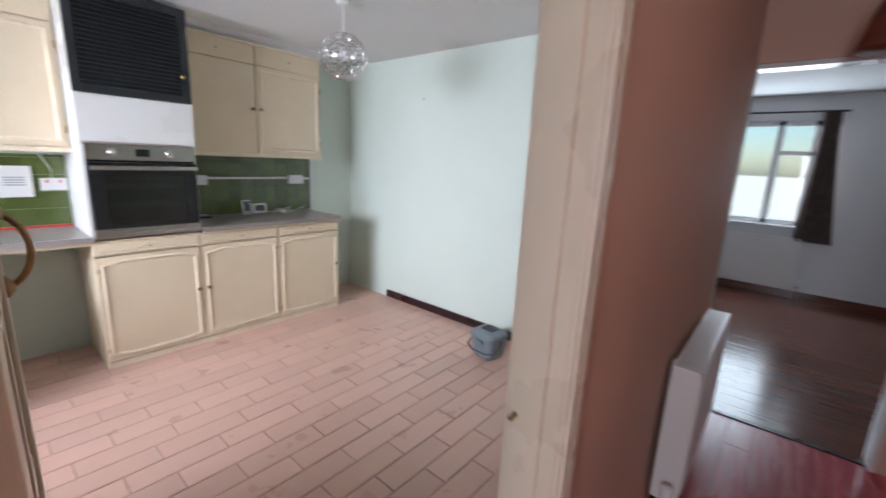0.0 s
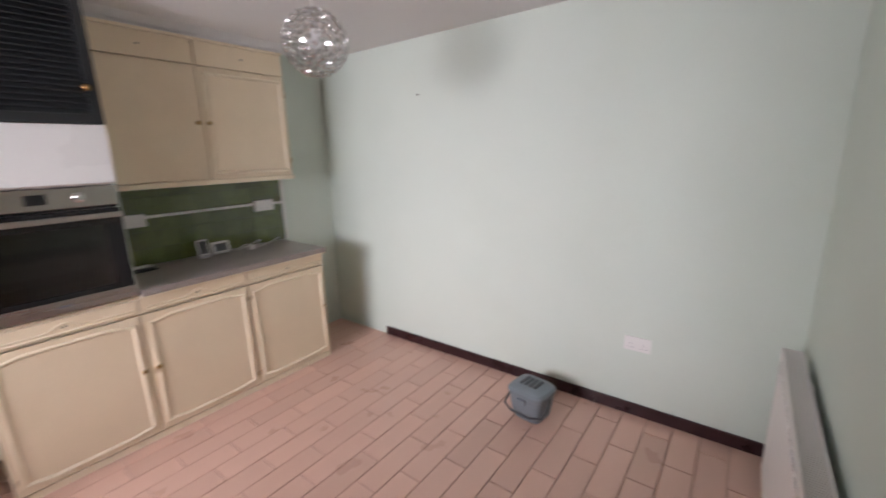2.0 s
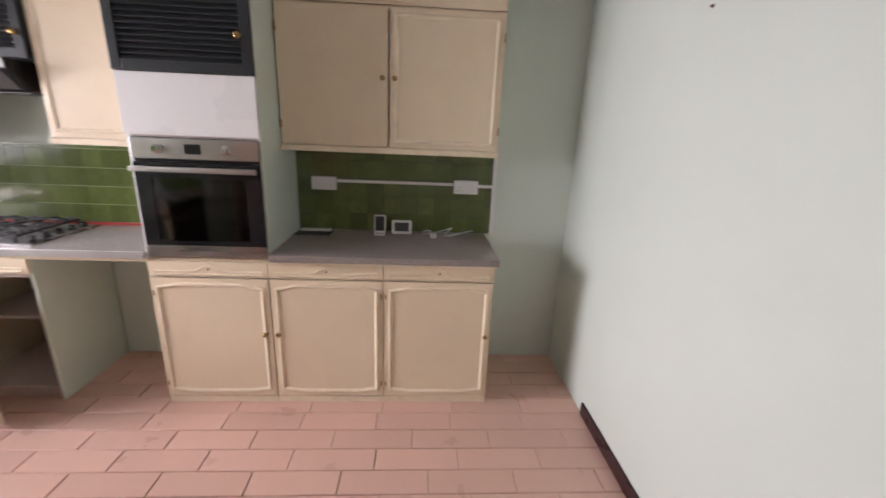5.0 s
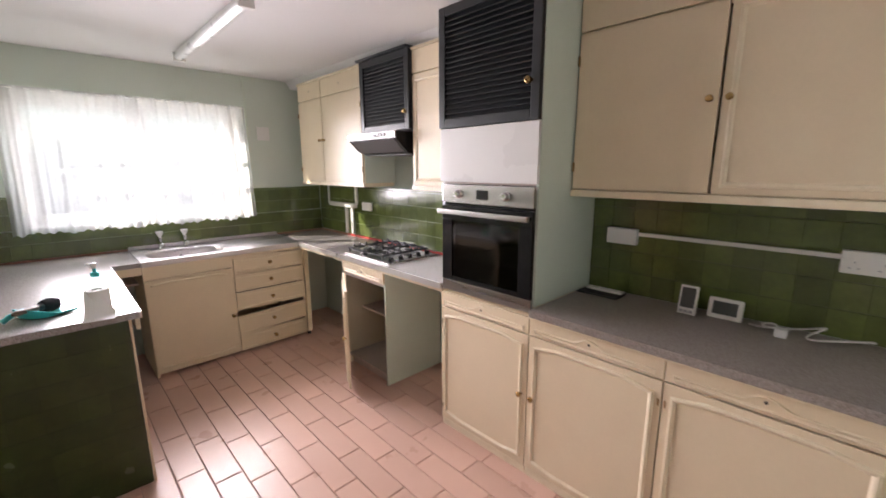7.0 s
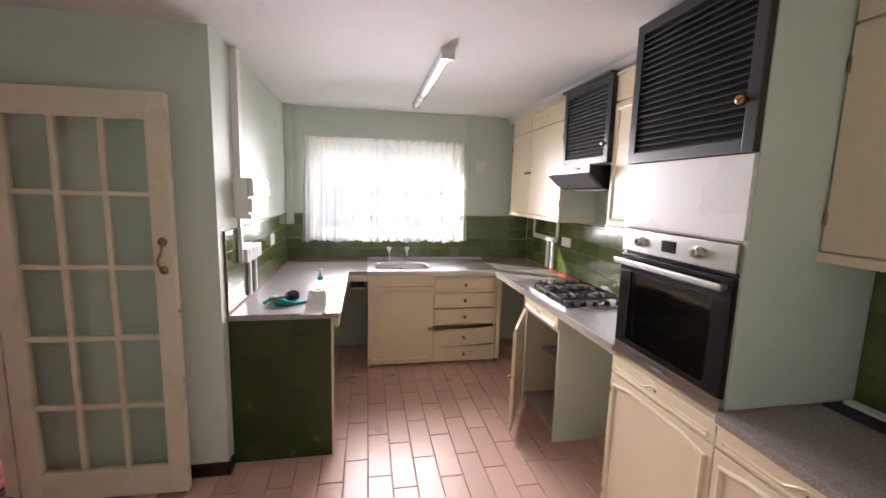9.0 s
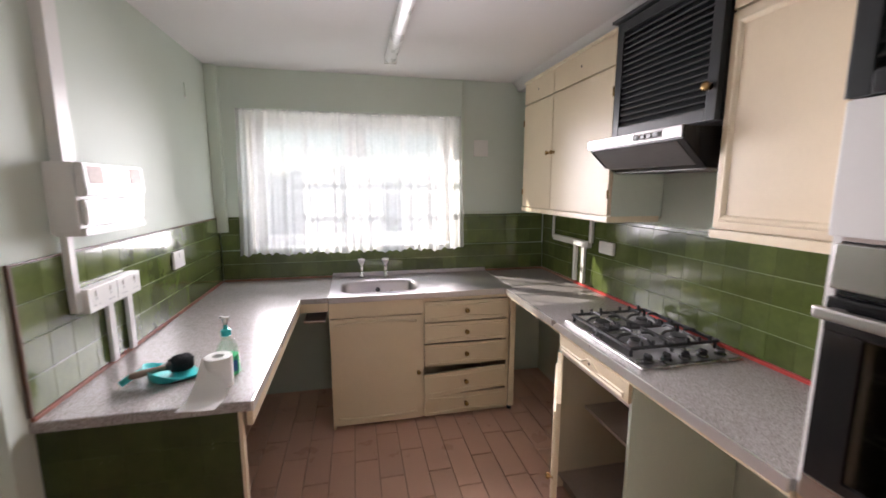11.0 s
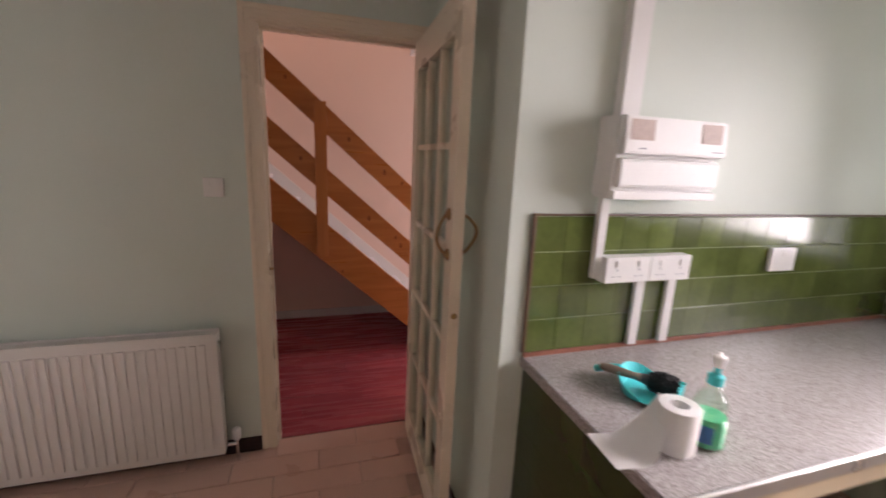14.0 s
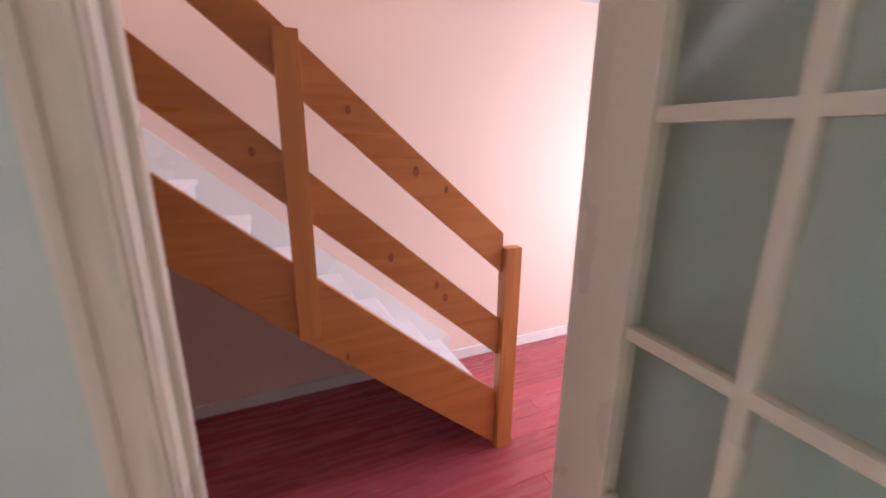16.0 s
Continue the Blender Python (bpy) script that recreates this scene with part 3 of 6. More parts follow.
# skirtings of the kitchen
structure("baseboard", bx(0.69, YN - 0.014, -0.004, XD - 0.014, YN, 0.075, bevel=0.004), "skirting", "dark maroon skirting along the blank wall", "skirting")
bm = bmesh.new()
box(bm, XD - 0.014, DOOR_Y1 + 0.075, -0.004, XD, YN, 0.075, bevel=0.004)
structure("baseboard_door", bm, "skirting", "dark maroon skirting under the radiator", "skirting")
bm = bmesh.new()
box(bm, XK - 0.002, YB, -0.004, XD - 0.001, YB + 0.014, 0.075, bevel=0.004)
box(bm, XK - 0.012, 1.60, -0.004, XK, YB + 0.014, 0.075, bevel=0.004)
structure("baseboard_nib", bm, "skirting", "dark maroon skirting round the wall end", "skirting")

# doorway: lining, stops and architraves
bm = bmesh.new()
box(bm, XD - 0.002, DOOR_Y0 - 0.02, 0, XH + 0.002, DOOR_Y0, DOOR_H + 0.03, bevel=0.002)
box(bm, XD - 0.002, DOOR_Y1, 0, XH + 0.002, DOOR_Y1 + 0.03, DOOR_H + 0.03, bevel=0.002)
box(bm, XD - 0.002, DOOR_Y0, DOOR_H, XH + 0.002, DOOR_Y1, DOOR_H + 0.03, bevel=0.002)
for y0, y1 in ((DOOR_Y0, DOOR_Y0 + 0.012), (DOOR_Y1 - 0.012, DOOR_Y1)):
    box(bm, XD + 0.045, y0, 0, XH - 0.03, y1, DOOR_H, bevel=0.002)
box(bm, XD + 0.045, DOOR_Y0, DOOR_H - 0.012, XH - 0.03, DOOR_Y1, DOOR_H, bevel=0.002)
frame_1 = structure("door_frame_1", bm, "door_paint", "cream painted door lining", "door frame")


def architrave(x, out):
    """Stepped moulding round the doorway, proud of the wall on one side."""
    for w0, w1, d in ((0.004, 0.074, 0.012), (0.012, 0.030, 0.020), (0.050, 0.070, 0.018)):
        bm = bmesh.new()
        xs = (x, x + out * d)
        for ya, yb in ((DOOR_Y1 + w0, DOOR_Y1 + w1),) + (((DOOR_Y0 - w1, DOOR_Y0 - w0),) if out > 0 else ()):
            box(bm, xs[0], ya, 0, xs[1], yb, DOOR_H + w0, bevel=0.004)
        box(bm, xs[0], DOOR_Y0 - (w1 if out > 0 else 0.015), DOOR_H + w0, xs[1], DOOR_Y1 + w1, DOOR_H + w1, bevel=0.004)
        part("architrave_moulding", bm, "door_paint", frame_1)


architrave(XD, -1)
architrave(XH, 1)
bm = bmesh.new()
rod(bm, (XD + 0.012, DOOR_Y1, 0.97), (XD + 0.012, DOOR_Y1 - 0.02, 0.97), 0.006)
part("door_catch", bm, "brass", frame_1, "brass roller catch", smooth=True)

# ---------------------------------------------------------------- kitchen window and net curtain
window_1 = thing("window_1", (1.57, YS - 0.18, WIN[2]), "white framed kitchen window with glazing bars", "window", kind="structure")
bm = bmesh.new()
x0, x1, z0, z1 = WIN
y0, y1 = YS - 0.20, YS - 0.14
for a in ((x0, z0, x1, z0 + 0.045), (x0, z1 - 0.045, x1, z1), (x0, z0, x0 + 0.045, z1), (x1 - 0.045, z0, x1, z1), (1.535, z0, 1.605, z1)):
    box(bm, a[0], y0, a[1], a[2], y1, a[3], bevel=0.004)
part("window_frame", bm, "upvc", window_1)
for xa, xb in ((x0 + 0.045, 1.535), (1.605, x1 - 0.045)):
    sash = bmesh.new()
    for a in ((xa, z0 + 0.045, xb, z0 + 0.09), (xa, z1 - 0.09, xb, z1 - 0.045), (xa, z0 + 0.045, xa + 0.04, z1 - 0.045), (xb - 0.04, z0 + 0.045, xb, z1 - 0.045)):
        box(sash, a[0], y0 + 0.01, a[1], a[2], y1 - 0.008, a[3], bevel=0.003)
    s = part("sash", sash, "upvc", window_1)
    mid = (xa + xb) / 2
    bm = bmesh.new()
    box(bm, mid - 0.012, y0 + 0.02, z0 + 0.1, mid + 0.012, y1 - 0.015, z1 - 0.1, bevel=0.002)
    for zz in (1.55, 1.79):
        box(bm, xa + 0.03, y0 + 0.021, zz - 0.012, xb - 0.03, y1 - 0.016, zz + 0.012, bevel=0.002)
    part("glazing_bar", bm, "upvc", s)
    bm = bx(xa + 0.04, y0 + 0.03, z0 + 0.1, xb - 0.04, y0 + 0.034, z1 - 0.1)
    p = part("pane", bm, "glass", s)
    p.visible_shadow = False
part("window_sill", bx(x0, YS - 0.14, z0 + 0.0, x1, YS - 0.002, z0 + 0.012, bevel=0.003), "upvc", window_1)
for a in ((x0, z0 + 0.012, x0 + 0.006, z1), (x1 - 0.006, z0 + 0.012, x1, z1), (x0 + 0.006, z1 - 0.006, x1 - 0.006, z1)):
    part("reveal", bx(a[0], YS - 0.14, a[1], a[2], YS - 0.001, a[3]), "reveal", window_1, "cream painted window reveal")

curtain = thing("net_curtain", (1.58, YS + 0.05, 1.10), "white sheer net curtain hanging over the kitchen window", "curtain")
bm = bmesh.new()
cols, rows_n = 260, 14
grid = []
rng = random.Random(4)
ph = [rng.uniform(0, 6.28) for _ in range(6)]
for j in range(rows_n + 1):
    v = j / rows_n
    line = []
    for i in range(cols + 1):
        u = i / cols
        half = 0.795 + 0.03 * (1 - v)
        x = 1.575 + (u - 0.5) * 2 * half
        fold = math.sin(u * 150 + ph[0] + 2.2 * math.sin(u * 9 + ph[1])) * 0.008 + math.sin(u * 67 + ph[2] + 2.6 * math.sin(u * 7)) * 0.008 + math.sin(u * 231 + ph[5] + 1.5 * math.sin(u * 13)) * 0.004
        y = YS + 0.05 + fold * (0.5 + 0.8 * (1 - v))
        zb = 1.105 + 0.007 * math.sin(u * 75 + ph[3]) + 0.006 * math.sin(u * 29 + ph[4]) + 0.006 * math.sin(u * 190 + ph[5])
        line.append(bm.verts.new((x, y, zb + (2.122 - zb) * v)))
    grid.append(line)
for a, b in zip(grid, grid[1:]):
    for i in range(cols):
        bm.faces.new((a[i], a[i + 1], b[i + 1], b[i]))
part("net", bm, "sheer", curtain, smooth=True)
bm = bmesh.new()
tube(bm, [(0.775, YS + 0.045, 2.108), (2.375, YS + 0.045, 2.108)], 0.004)
part("curtain_wire", bm, "white", curtain)
for xx in (0.775, 2.375):
    bm = bmesh.new()
    rod(bm, (xx, YS - 0.001, 2.108), (xx, YS + 0.05, 2.108), 0.005)
    part("hook", bm, "white", curtain)

# ---------------------------------------------------------------- outside
structure("ground", bx(-400, -600, -0.35, 400, YS - 0.35, -0.30), "grass", "grass outside the kitchen window", "ground")
structure("ground_far", bx(-400, YF + 0.4, -0.35, 400, 600, -0.30), "paving", "pale paving outside the living room window", "ground")
bm = bmesh.new()
rng = random.Random(8)
for i in range(260):
    u = i / 259
    c = Vector((-14 + 30 * u, -13 + rng.uniform(-0.5, 0.5), rng.uniform(-0.2, 1.8)))
    r = rng.uniform(0.35, 0.7)
    res = bmesh.ops.create_icosphere(bm, subdivisions=2, radius=r, matrix=Matrix.Translation(c))
    for vtx in res["verts"]:
        vtx.co += (vtx.co - c).normalized() * r * 0.35 * noise.noise(vtx.co * 4)
hedge = single("garden_hedge", bm, "hedge", "dark green hedge beyond the kitchen window", "hedge", kind="stuff")

# ---------------------------------------------------------------- cabinets along the west wall
BASE_X = 0.578
WT = 0.912


def west(y, z, x=BASE_X):
    """Front plane facing +x: u runs along +y, v up."""
    return Face((x, y, z), (0, 1, 0), (0, 0, 1))


def carcass(xf, y0, y1, z0, z1, depth=0.06):
    """A box with a recess behind its doors: back block, two sides, top and bottom rails."""
    bm = bmesh.new()
    box(bm, XW + 0.002, y0, z0, xf - depth, y1, z1)
    for a in ((y0, z0, y0 + 0.016, z1), (y1 - 0.016, z0, y1, z1), (y0 + 0.016, z0, y1 - 0.016, z0 + 0.016), (y0 + 0.016, z1 - 0.016, y1 - 0.016, z1)):
        box(bm, xf - depth, a[0], a[1], xf, a[2], a[3])
    return bm


def base_unit(y0, y1, knob_side, name_label):
    t = thing("base_cabinet", ((XW + BASE_X) / 2, (y0 + y1) / 2, 0), name_label, "cabinet", group="base cabinets")
    part("body", carcass(BASE_X, y0 + 0.001, y1 - 0.001, 0.0, 0.872), "cream", t)
    w = y1 - y0
    cabinet_door(t, west(y0, 0.045), w, 0.725, (w - 0.035 if knob_side > 0 else 0.035, 0.405))
    drawer_front(t, west(y0, 0.773), w, 0.088, hole=True)
    part("plinth", bx(BASE_X + 0.0015, y0 + 0.002, 0.0, BASE_X + 0.010, y1 - 0.002, 0.04, bevel=0.002), "cream_edge", t)
    for zz in (0.13, 0.68):
        yy = y0 + 0.012 if knob_side > 0 else y1 - 0.012
        part("hinge", bx(BASE_X + 0.014, yy - 0.004, zz - 0.014, BASE_X + 0.021, yy + 0.004, zz + 0.014, bevel=0.002), "dark_brass", t)
    return t


base_unit(2.245, 2.858, 1, "cream painted base cabinet under the built-in oven")
base_unit(2.858, 3.465, -1, "cream painted base cabinet with arched moulding door")
base_unit(3.465, 4.072, 1, "cream painted end base cabinet with arched moulding door")

top = thing("worktop", (0.33, 3.48, 0.864), "speckled brown laminate worktop beside the oven tower", "worktop")
part("top", bx(XW, 2.878, 0.876, 0.632, 4.085, WT, bevel=0.006), "worktop_brown", top)
part("rail", bx(0.60, 2.865, 0.864, 0.622, 4.075, 0.8755, bevel=0.003), "cream_edge", top, "cream rail under the edge")

# oven tower
tower = thing("oven_tower", (0.3, 2.56, 0.873), "tall oven housing with pale side panels", "cabinet")
TX = 0.585
part("side_panel", bx(XW, 2.248, 0.874, TX, 2.268, 2.365, bevel=0.002), "white_gloss", tower)
part("side_panel", bx(XW, 2.858, 0.913, TX, 2.876, 2.365, bevel=0.002), "mint_wood", tower, "pale mint side panel")
part("shelf", bx(XW, 2.268, 1.482, TX, 2.858, 1.492), "inside", tower)
part("back_panel", bx(XW, 2.268, 0.875, XW + 0.01, 2.858, 2.365), "inside", tower)
part("top_panel", bx(XW, 2.268, 2.350, TX, 2.858, 2.365), "mint_wood", tower)
part("blank_panel", bx(TX + 0.001, 2.25, 1.492, TX + 0.018, 2.874, 1.768, bevel=0.003), "white_gloss", tower, "white blank panel")
part("shelf", bx(XW, 2.268, 1.755, TX, 2.858, 1.770), "inside", tower)
louvre_door(tower, west(2.25, 1.771, TX + 0.002), 0.624, 0.588, (0.575, 0.165))

# built-in oven
oven = thing("built_in_oven", (0.33, 2.565, 0.876), "stainless steel built-in oven with black glass door", "oven")
oy0, oy1, ox = 2.271, 2.866, 0.587
part("body", bx(XW + 0.03, oy0 + 0.01, 0.876, XW + 0.05, oy1 - 0.012, 1.478), "oven_inner", oven)
for nm, a in (("cavity_side", (XW + 0.05, oy0 + 0.03, 0.93, ox - 0.03, oy0 + 0.05, 1.33)), ("cavity_side", (XW + 0.05, oy1 - 0.05, 0.93, ox - 0.03, oy1 - 0.03, 1.33)),
              ("cavity_floor", (XW + 0.05, oy0 + 0.03, 0.91, ox - 0.03, oy1 - 0.03, 0.93)), ("cavity_roof", (XW + 0.05, oy0 + 0.03, 1.33, ox - 0.03, oy1 - 0.03, 1.36))):
    part(nm, bx(*a), "oven_inner", oven)
part("control_panel", bx(ox - 0.01, oy0, 1.382, ox + 0.022, oy1, 1.478, bevel=0.003), "steel", oven, "brushed steel control panel")
part("vent_gap", bx(ox - 0.02, oy0 + 0.004, 1.368, ox + 0.004, oy1 - 0.004, 1.383), "black", oven)
door = part("oven_door", bx(ox, oy0 + 0.002, 1.29, ox + 0.026, oy1 - 0.002, 1.366, bevel=0.004), "black", oven, "black glass drop-down door")
for a in ((oy0 + 0.002, 0.95, oy0 + 0.075, 1.29), (oy1 - 0.075, 0.95, oy1 - 0.002, 1.29), (oy0 + 0.075, 0.95, oy1 - 0.075, 0.975)):
    part("door_border", bx(ox, a[0], a[1], ox + 0.024, a[2], a[3], bevel=0.002), "black", door)
part("door_glass", bx(ox + 0.014, oy0 + 0.075, 0.975, ox + 0.019, oy1 - 0.075, 1.29), "oven_glass", door)
part("bottom_strip", bx(ox - 0.005, oy0, 0.888, ox + 0.022, oy1, 0.949, bevel=0.003), "steel", oven, "brushed steel bottom strip")
part("badge", bx(ox + 0.022, 2.545, 0.914, ox + 0.0235, 2.595, 0.923), "grey_plate", oven)
bm = bmesh.new()
box(bm, ox + 0.05, oy0 + 0.004, 1.322, ox + 0.068, oy1 - 0.004, 1.348, bevel=0.006)
h = part("handle", bm, "steel", door, "steel bar handle")
for yy in (oy0 + 0.03, oy1 - 0.03):
    part("handle_bracket", bx(ox + 0.024, yy - 0.012, 1.326, ox + 0.052, yy + 0.012, 1.344, bevel=0.002), "steel", door)
for yy in (oy0 + 0.125, oy1 - 0.155):
    bm = bmesh.new()
    lathe(bm, (ox + 0.022, yy, 1.43), [(0.024, 0), (0.024, 0.004), (0.019, 0.006), (0.017, 0.026), (0.014, 0.028)], 24, (1, 0, 0))
    part("control_knob", bm, "chrome", oven, smooth=False)
part("display", bx(ox + 0.0225, oy0 + 0.25, 1.407, ox + 0.0245, oy0 + 0.325, 1.454, bevel=0.001), "black", oven)
for zz in (1.07, 1.20):
    bm = bmesh.new()
    for k in range(14):
        xx = XW + 0.08 + k * 0.034
        tube(bm, [(xx, oy0 + 0.05, zz), (xx, oy1 - 0.05, zz)], 0.003, 5)
    tube(bm, [(ox - 0.06, oy0 + 0.05, zz), (ox - 0.06, oy1 - 0.05, zz)], 0.004, 6)
    part("oven_rack", bm, "alu", oven)

# wall cabinets


def wall_unit(y0, y1, xf, z0, z1, doors, label, knob_z=0.36, frieze=0.155, left_knob=None):
    t = thing("wall_cabinet", ((XW + xf) / 2, (y0 + y1) / 2, z0), label, "cabinet", group="wall cabinets")
    part("body", carcass(xf, y0, y1, z0, z1), "cream", t)
    part("light_rail", bx(XW + 0.02, y0 - 0.002, z0 - 0.022, xf + 0.022, y1 + 0.006, z0 + 0.010, bevel=0.005), "cream_edge", t)
    zt = z1 - frieze
    for (ya, yb, side, framed) in doors:
        w = yb - ya
        f = west(ya, z0 + 0.012, xf)
        cabinet_door(t, f, w, zt - z0 - 0.014, ((w - 0.03) if side > 0 else 0.03, knob_z) if side else None, framed=framed, style="plain")
        g = west(ya, zt + 0.002, xf)
        drawer_front(t, g, w, frieze - 0.006, wave=False, name="frieze_panel", hole=True)
        yh = ya + 0.004 if side > 0 else yb - 0.004
        for zz in (z0 + 0.12, zt - 0.12):
            bm = bmesh.new()
            rod(bm, (xf + 0.02, yh, zz - 0.022), (xf + 0.02, yh, zz + 0.022), 0.005)
            part("hinge", bm, "brass", t, smooth=True)
    part("rail", bx(xf - 0.018, y0 + 0.0165, zt - 0.02, xf, y1 - 0.0165, zt + 0.02), "cream", t)
    part("cornice", bx(XW + 0.01, y0, z1 - 0.006, xf + 0.026, y1, z1 + 0.012, bevel=0.005), "cream_edge", t)
    return t


wall_unit(2.88, 4.085, 0.292, 1.448, 2.322, ((2.882, 3.466, 1, False), (3.471, 4.083, -1, True)), "cream double-door wall cabinet above the brown worktop")
wall_unit(1.705, 2.244, 0.33, 1.436, 2.322, ((1.709, 2.242, 0, True),), "cream single-door wall cabinet between hood and oven")
corner_cab = wall_unit(0.03, 1.10, 0.34, 1.436, 2.322, ((0.032, 0.475, 1, False), (0.477, 1.100, -1, False)), "cream double-door wall cabinet beside the window")
part("side_panel", bx(XW + 0.005, 1.1005, 1.438, 0.338, 1.1035, 1.815), "mint_wood", corner_cab, "mint painted side")

# hood and its louvred cabinet
hood_cab = thing("louvred_cabinet", (0.19, 1.411, 1.822), "anthracite louvred cabinet above the cooker hood", "cabinet")
part("body", bx(XW, 1.122, 1.822, 0.345, 1.70, 2.335, bevel=0.003), "louvre", hood_cab)
louvre_door(hood_cab, west(1.122, 1.824, 0.347), 0.578, 0.508, (0.548, 0.115))
part("top_ledge", bx(XW, 1.104, 2.336, 0.395, 1.702, 2.35, bevel=0.004), "louvre", hood_cab)
hood = thing("cooker_hood", (0.25, 1.36, 1.664), "black and steel visor cooker hood with grey filter", "cooker hood")
HA, HB = 1.058, 1.658
prof = [(XW, 1.664), (0.338, 1.664), (0.452, 1.768), (0.452, 1.812), (XW, 1.812)]
bm = bmesh.new()
prism(bm, [(x, HA + 0.002, z) for x, z in prof], (0, HB - HA - 0.004, 0))
bmesh.ops.bevel(bm, geom=list(bm.edges), offset=0.004, segments=2, affect="EDGES")
part("body", bm, "black", hood)
part("front_strip", bx(0.4525, HA, 1.770, 0.460, HB, 1.813, bevel=0.003), "hood_steel", hood, "brushed steel front strip")
part("button_panel", bx(0.4602, HA + 0.34, 1.778, 0.462, HA + 0.50, 1.804, bevel=0.001), "visor", hood)
for k in range(4):
    part("button", bx(0.462, HA + 0.352 + k * 0.036, 1.784, 0.466, HA + 0.376 + k * 0.036, 1.799, bevel=0.001), "black" if k % 3 else "grey_plate", hood)
ff = Face((0.345, HA + 0.006, 1.6715), (0, 1, 0), (0.114, 0, 0.104))
bm = bmesh.new()
ff.box(bm, 0.022, 0.010, 0.0, 0.555, 0.136, 0.003, 0.001)
visor = part("visor", bm, "visor", hood, "dull grey sloping visor")
for k in range(9):
    bm = bmesh.new()
    ff.box(bm, 0.03, 0.020 + k * 0.013, 0.003, 0.548, 0.024 + k * 0.013, 0.0042)
    part("filter_rib", bm, "visor", visor)
part("filter", bx(XW + 0.04, HA + 0.025, 1.658, 0.325, HB - 0.025, 1.6635), "visor", hood)

# ---------------------------------------------------------------- hob run
bm = bmesh.new()
box(bm, XW, YS, 0.872, 0.552, 0.345, 0.905, bevel=0.004)
box(bm, XW, 0.345, 0.872, 0.596, 2.246, 0.905, bevel=0.004)
top = thing("worktop", (0.32, 1.0, 0.872), "speckled grey laminate worktop holding the gas hob", "worktop")
part("top", bm, "worktop", top)
part("edging_strip", bx(0.597, 0.36, 0.870, 0.606, 2.245, 0.907, bevel=0.003), "alu", top, "pale metal edging strip")
part("rail", bx(0.40, 0.345, 0.850, 0.590, 2.244, 0.8705, bevel=0.002), "cream_edge", top, "cream rail under the edge")

hobcab = thing("base_cabinet", (0.31, 1.387, 0), "cream base cabinet below the hob with its door ajar", "cabinet", group="base cabinets")
HY0, HY1 = 1.115, 1.660
part("side_panel", bx(XW + 0.01, HY1 - 0.016, 0.0, BASE_X, HY1, 0.871, bevel=0.002), "mint_wood", hobcab, "pale mint painted side panel")
part("side_panel", bx(XW + 0.01, HY0, 0.0, BASE_X, HY0 + 0.016, 0.871, bevel=0.002), "cream", hobcab)
part("bottom_shelf", bx(XW + 0.012, HY0 + 0.016, 0.07, BASE_X - 0.004, HY1 - 0.016, 0.086), "inside", hobcab)
part("middle_shelf", bx(XW + 0.012, HY0 + 0.016, 0.44, 0.44, HY1 - 0.016, 0.456), "inside", hobcab)
part("back_panel", bx(XW + 0.012, HY0 + 0.016, 0.05, XW + 0.02, HY1 - 0.016, 0.77), "inside", hobcab)
part("plinth", bx(BASE_X - 0.05, HY0 + 0.017, 0.0, BASE_X - 0.035, HY1 - 0.017, 0.07), "inside", hobcab)
part("top_rail", bx(BASE_X - 0.02, HY0 + 0.017, 0.745, BASE_X - 0.001, HY1 - 0.017, 0.770), "inside", hobcab)
drawer_front(hobcab, west(HY0, 0.768), HY1 - HY0, 0.090, hole=True)
ang = math.atan2(0.25, 0.46)
df = Face((BASE_X + 0.004, HY0 + 0.005, 0.045), (math.sin(ang), math.cos(ang), 0), (0, 0, 1))
cabinet_door(hobcab, df, 0.525, 0.715, (0.49, 0.37))

# gas hob
hob = thing("gas_hob", (0.33, 1.36, 0.905), "black gas hob with steel rim and iron pan supports", "hob")
part("tray", bx(0.085, 1.090, 0.9055, 0.556, 1.668, 0.913, bevel=0.004), "steel", hob, "steel hob tray")
part("tray_rim", bx(0.543, 1.092, 0.9132, 0.554, 1.666, 0.917, bevel=0.0015), "chrome", hob, "polished front rim")
part("plate", bx(0.100, 1.105, 0.9132, 0.538, 1.654, 0.9165, bevel=0.0015), "hob_plate", hob, "grey steel burner plate")
burn = ((0.205, 1.215, 0.036), (0.205, 1.455, 0.046), (0.425, 1.215, 0.046), (0.425, 1.455, 0.030))
for x, y, r in burn:
    bm = bmesh.new()
    lathe(bm, (x, y, 0.9165), [(r * 1.35, 0), (r * 1.3, 0.003), (r, 0.006), (r, 0.014), (r * 0.8, 0.016), (r * 0.78, 0.021), (r * 0.2, 0.022)], 20)
    part("burner", bm, "hob_plate", hob)
    bm = bmesh.new()
    lathe(bm, (x, y, 0.9385), [(r * 0.72, 0), (r * 0.74, 0.003), (r * 0.7, 0.007), (r * 0.3, 0.009)], 20)
    part("burner_cap", bm, "black_matt", hob)
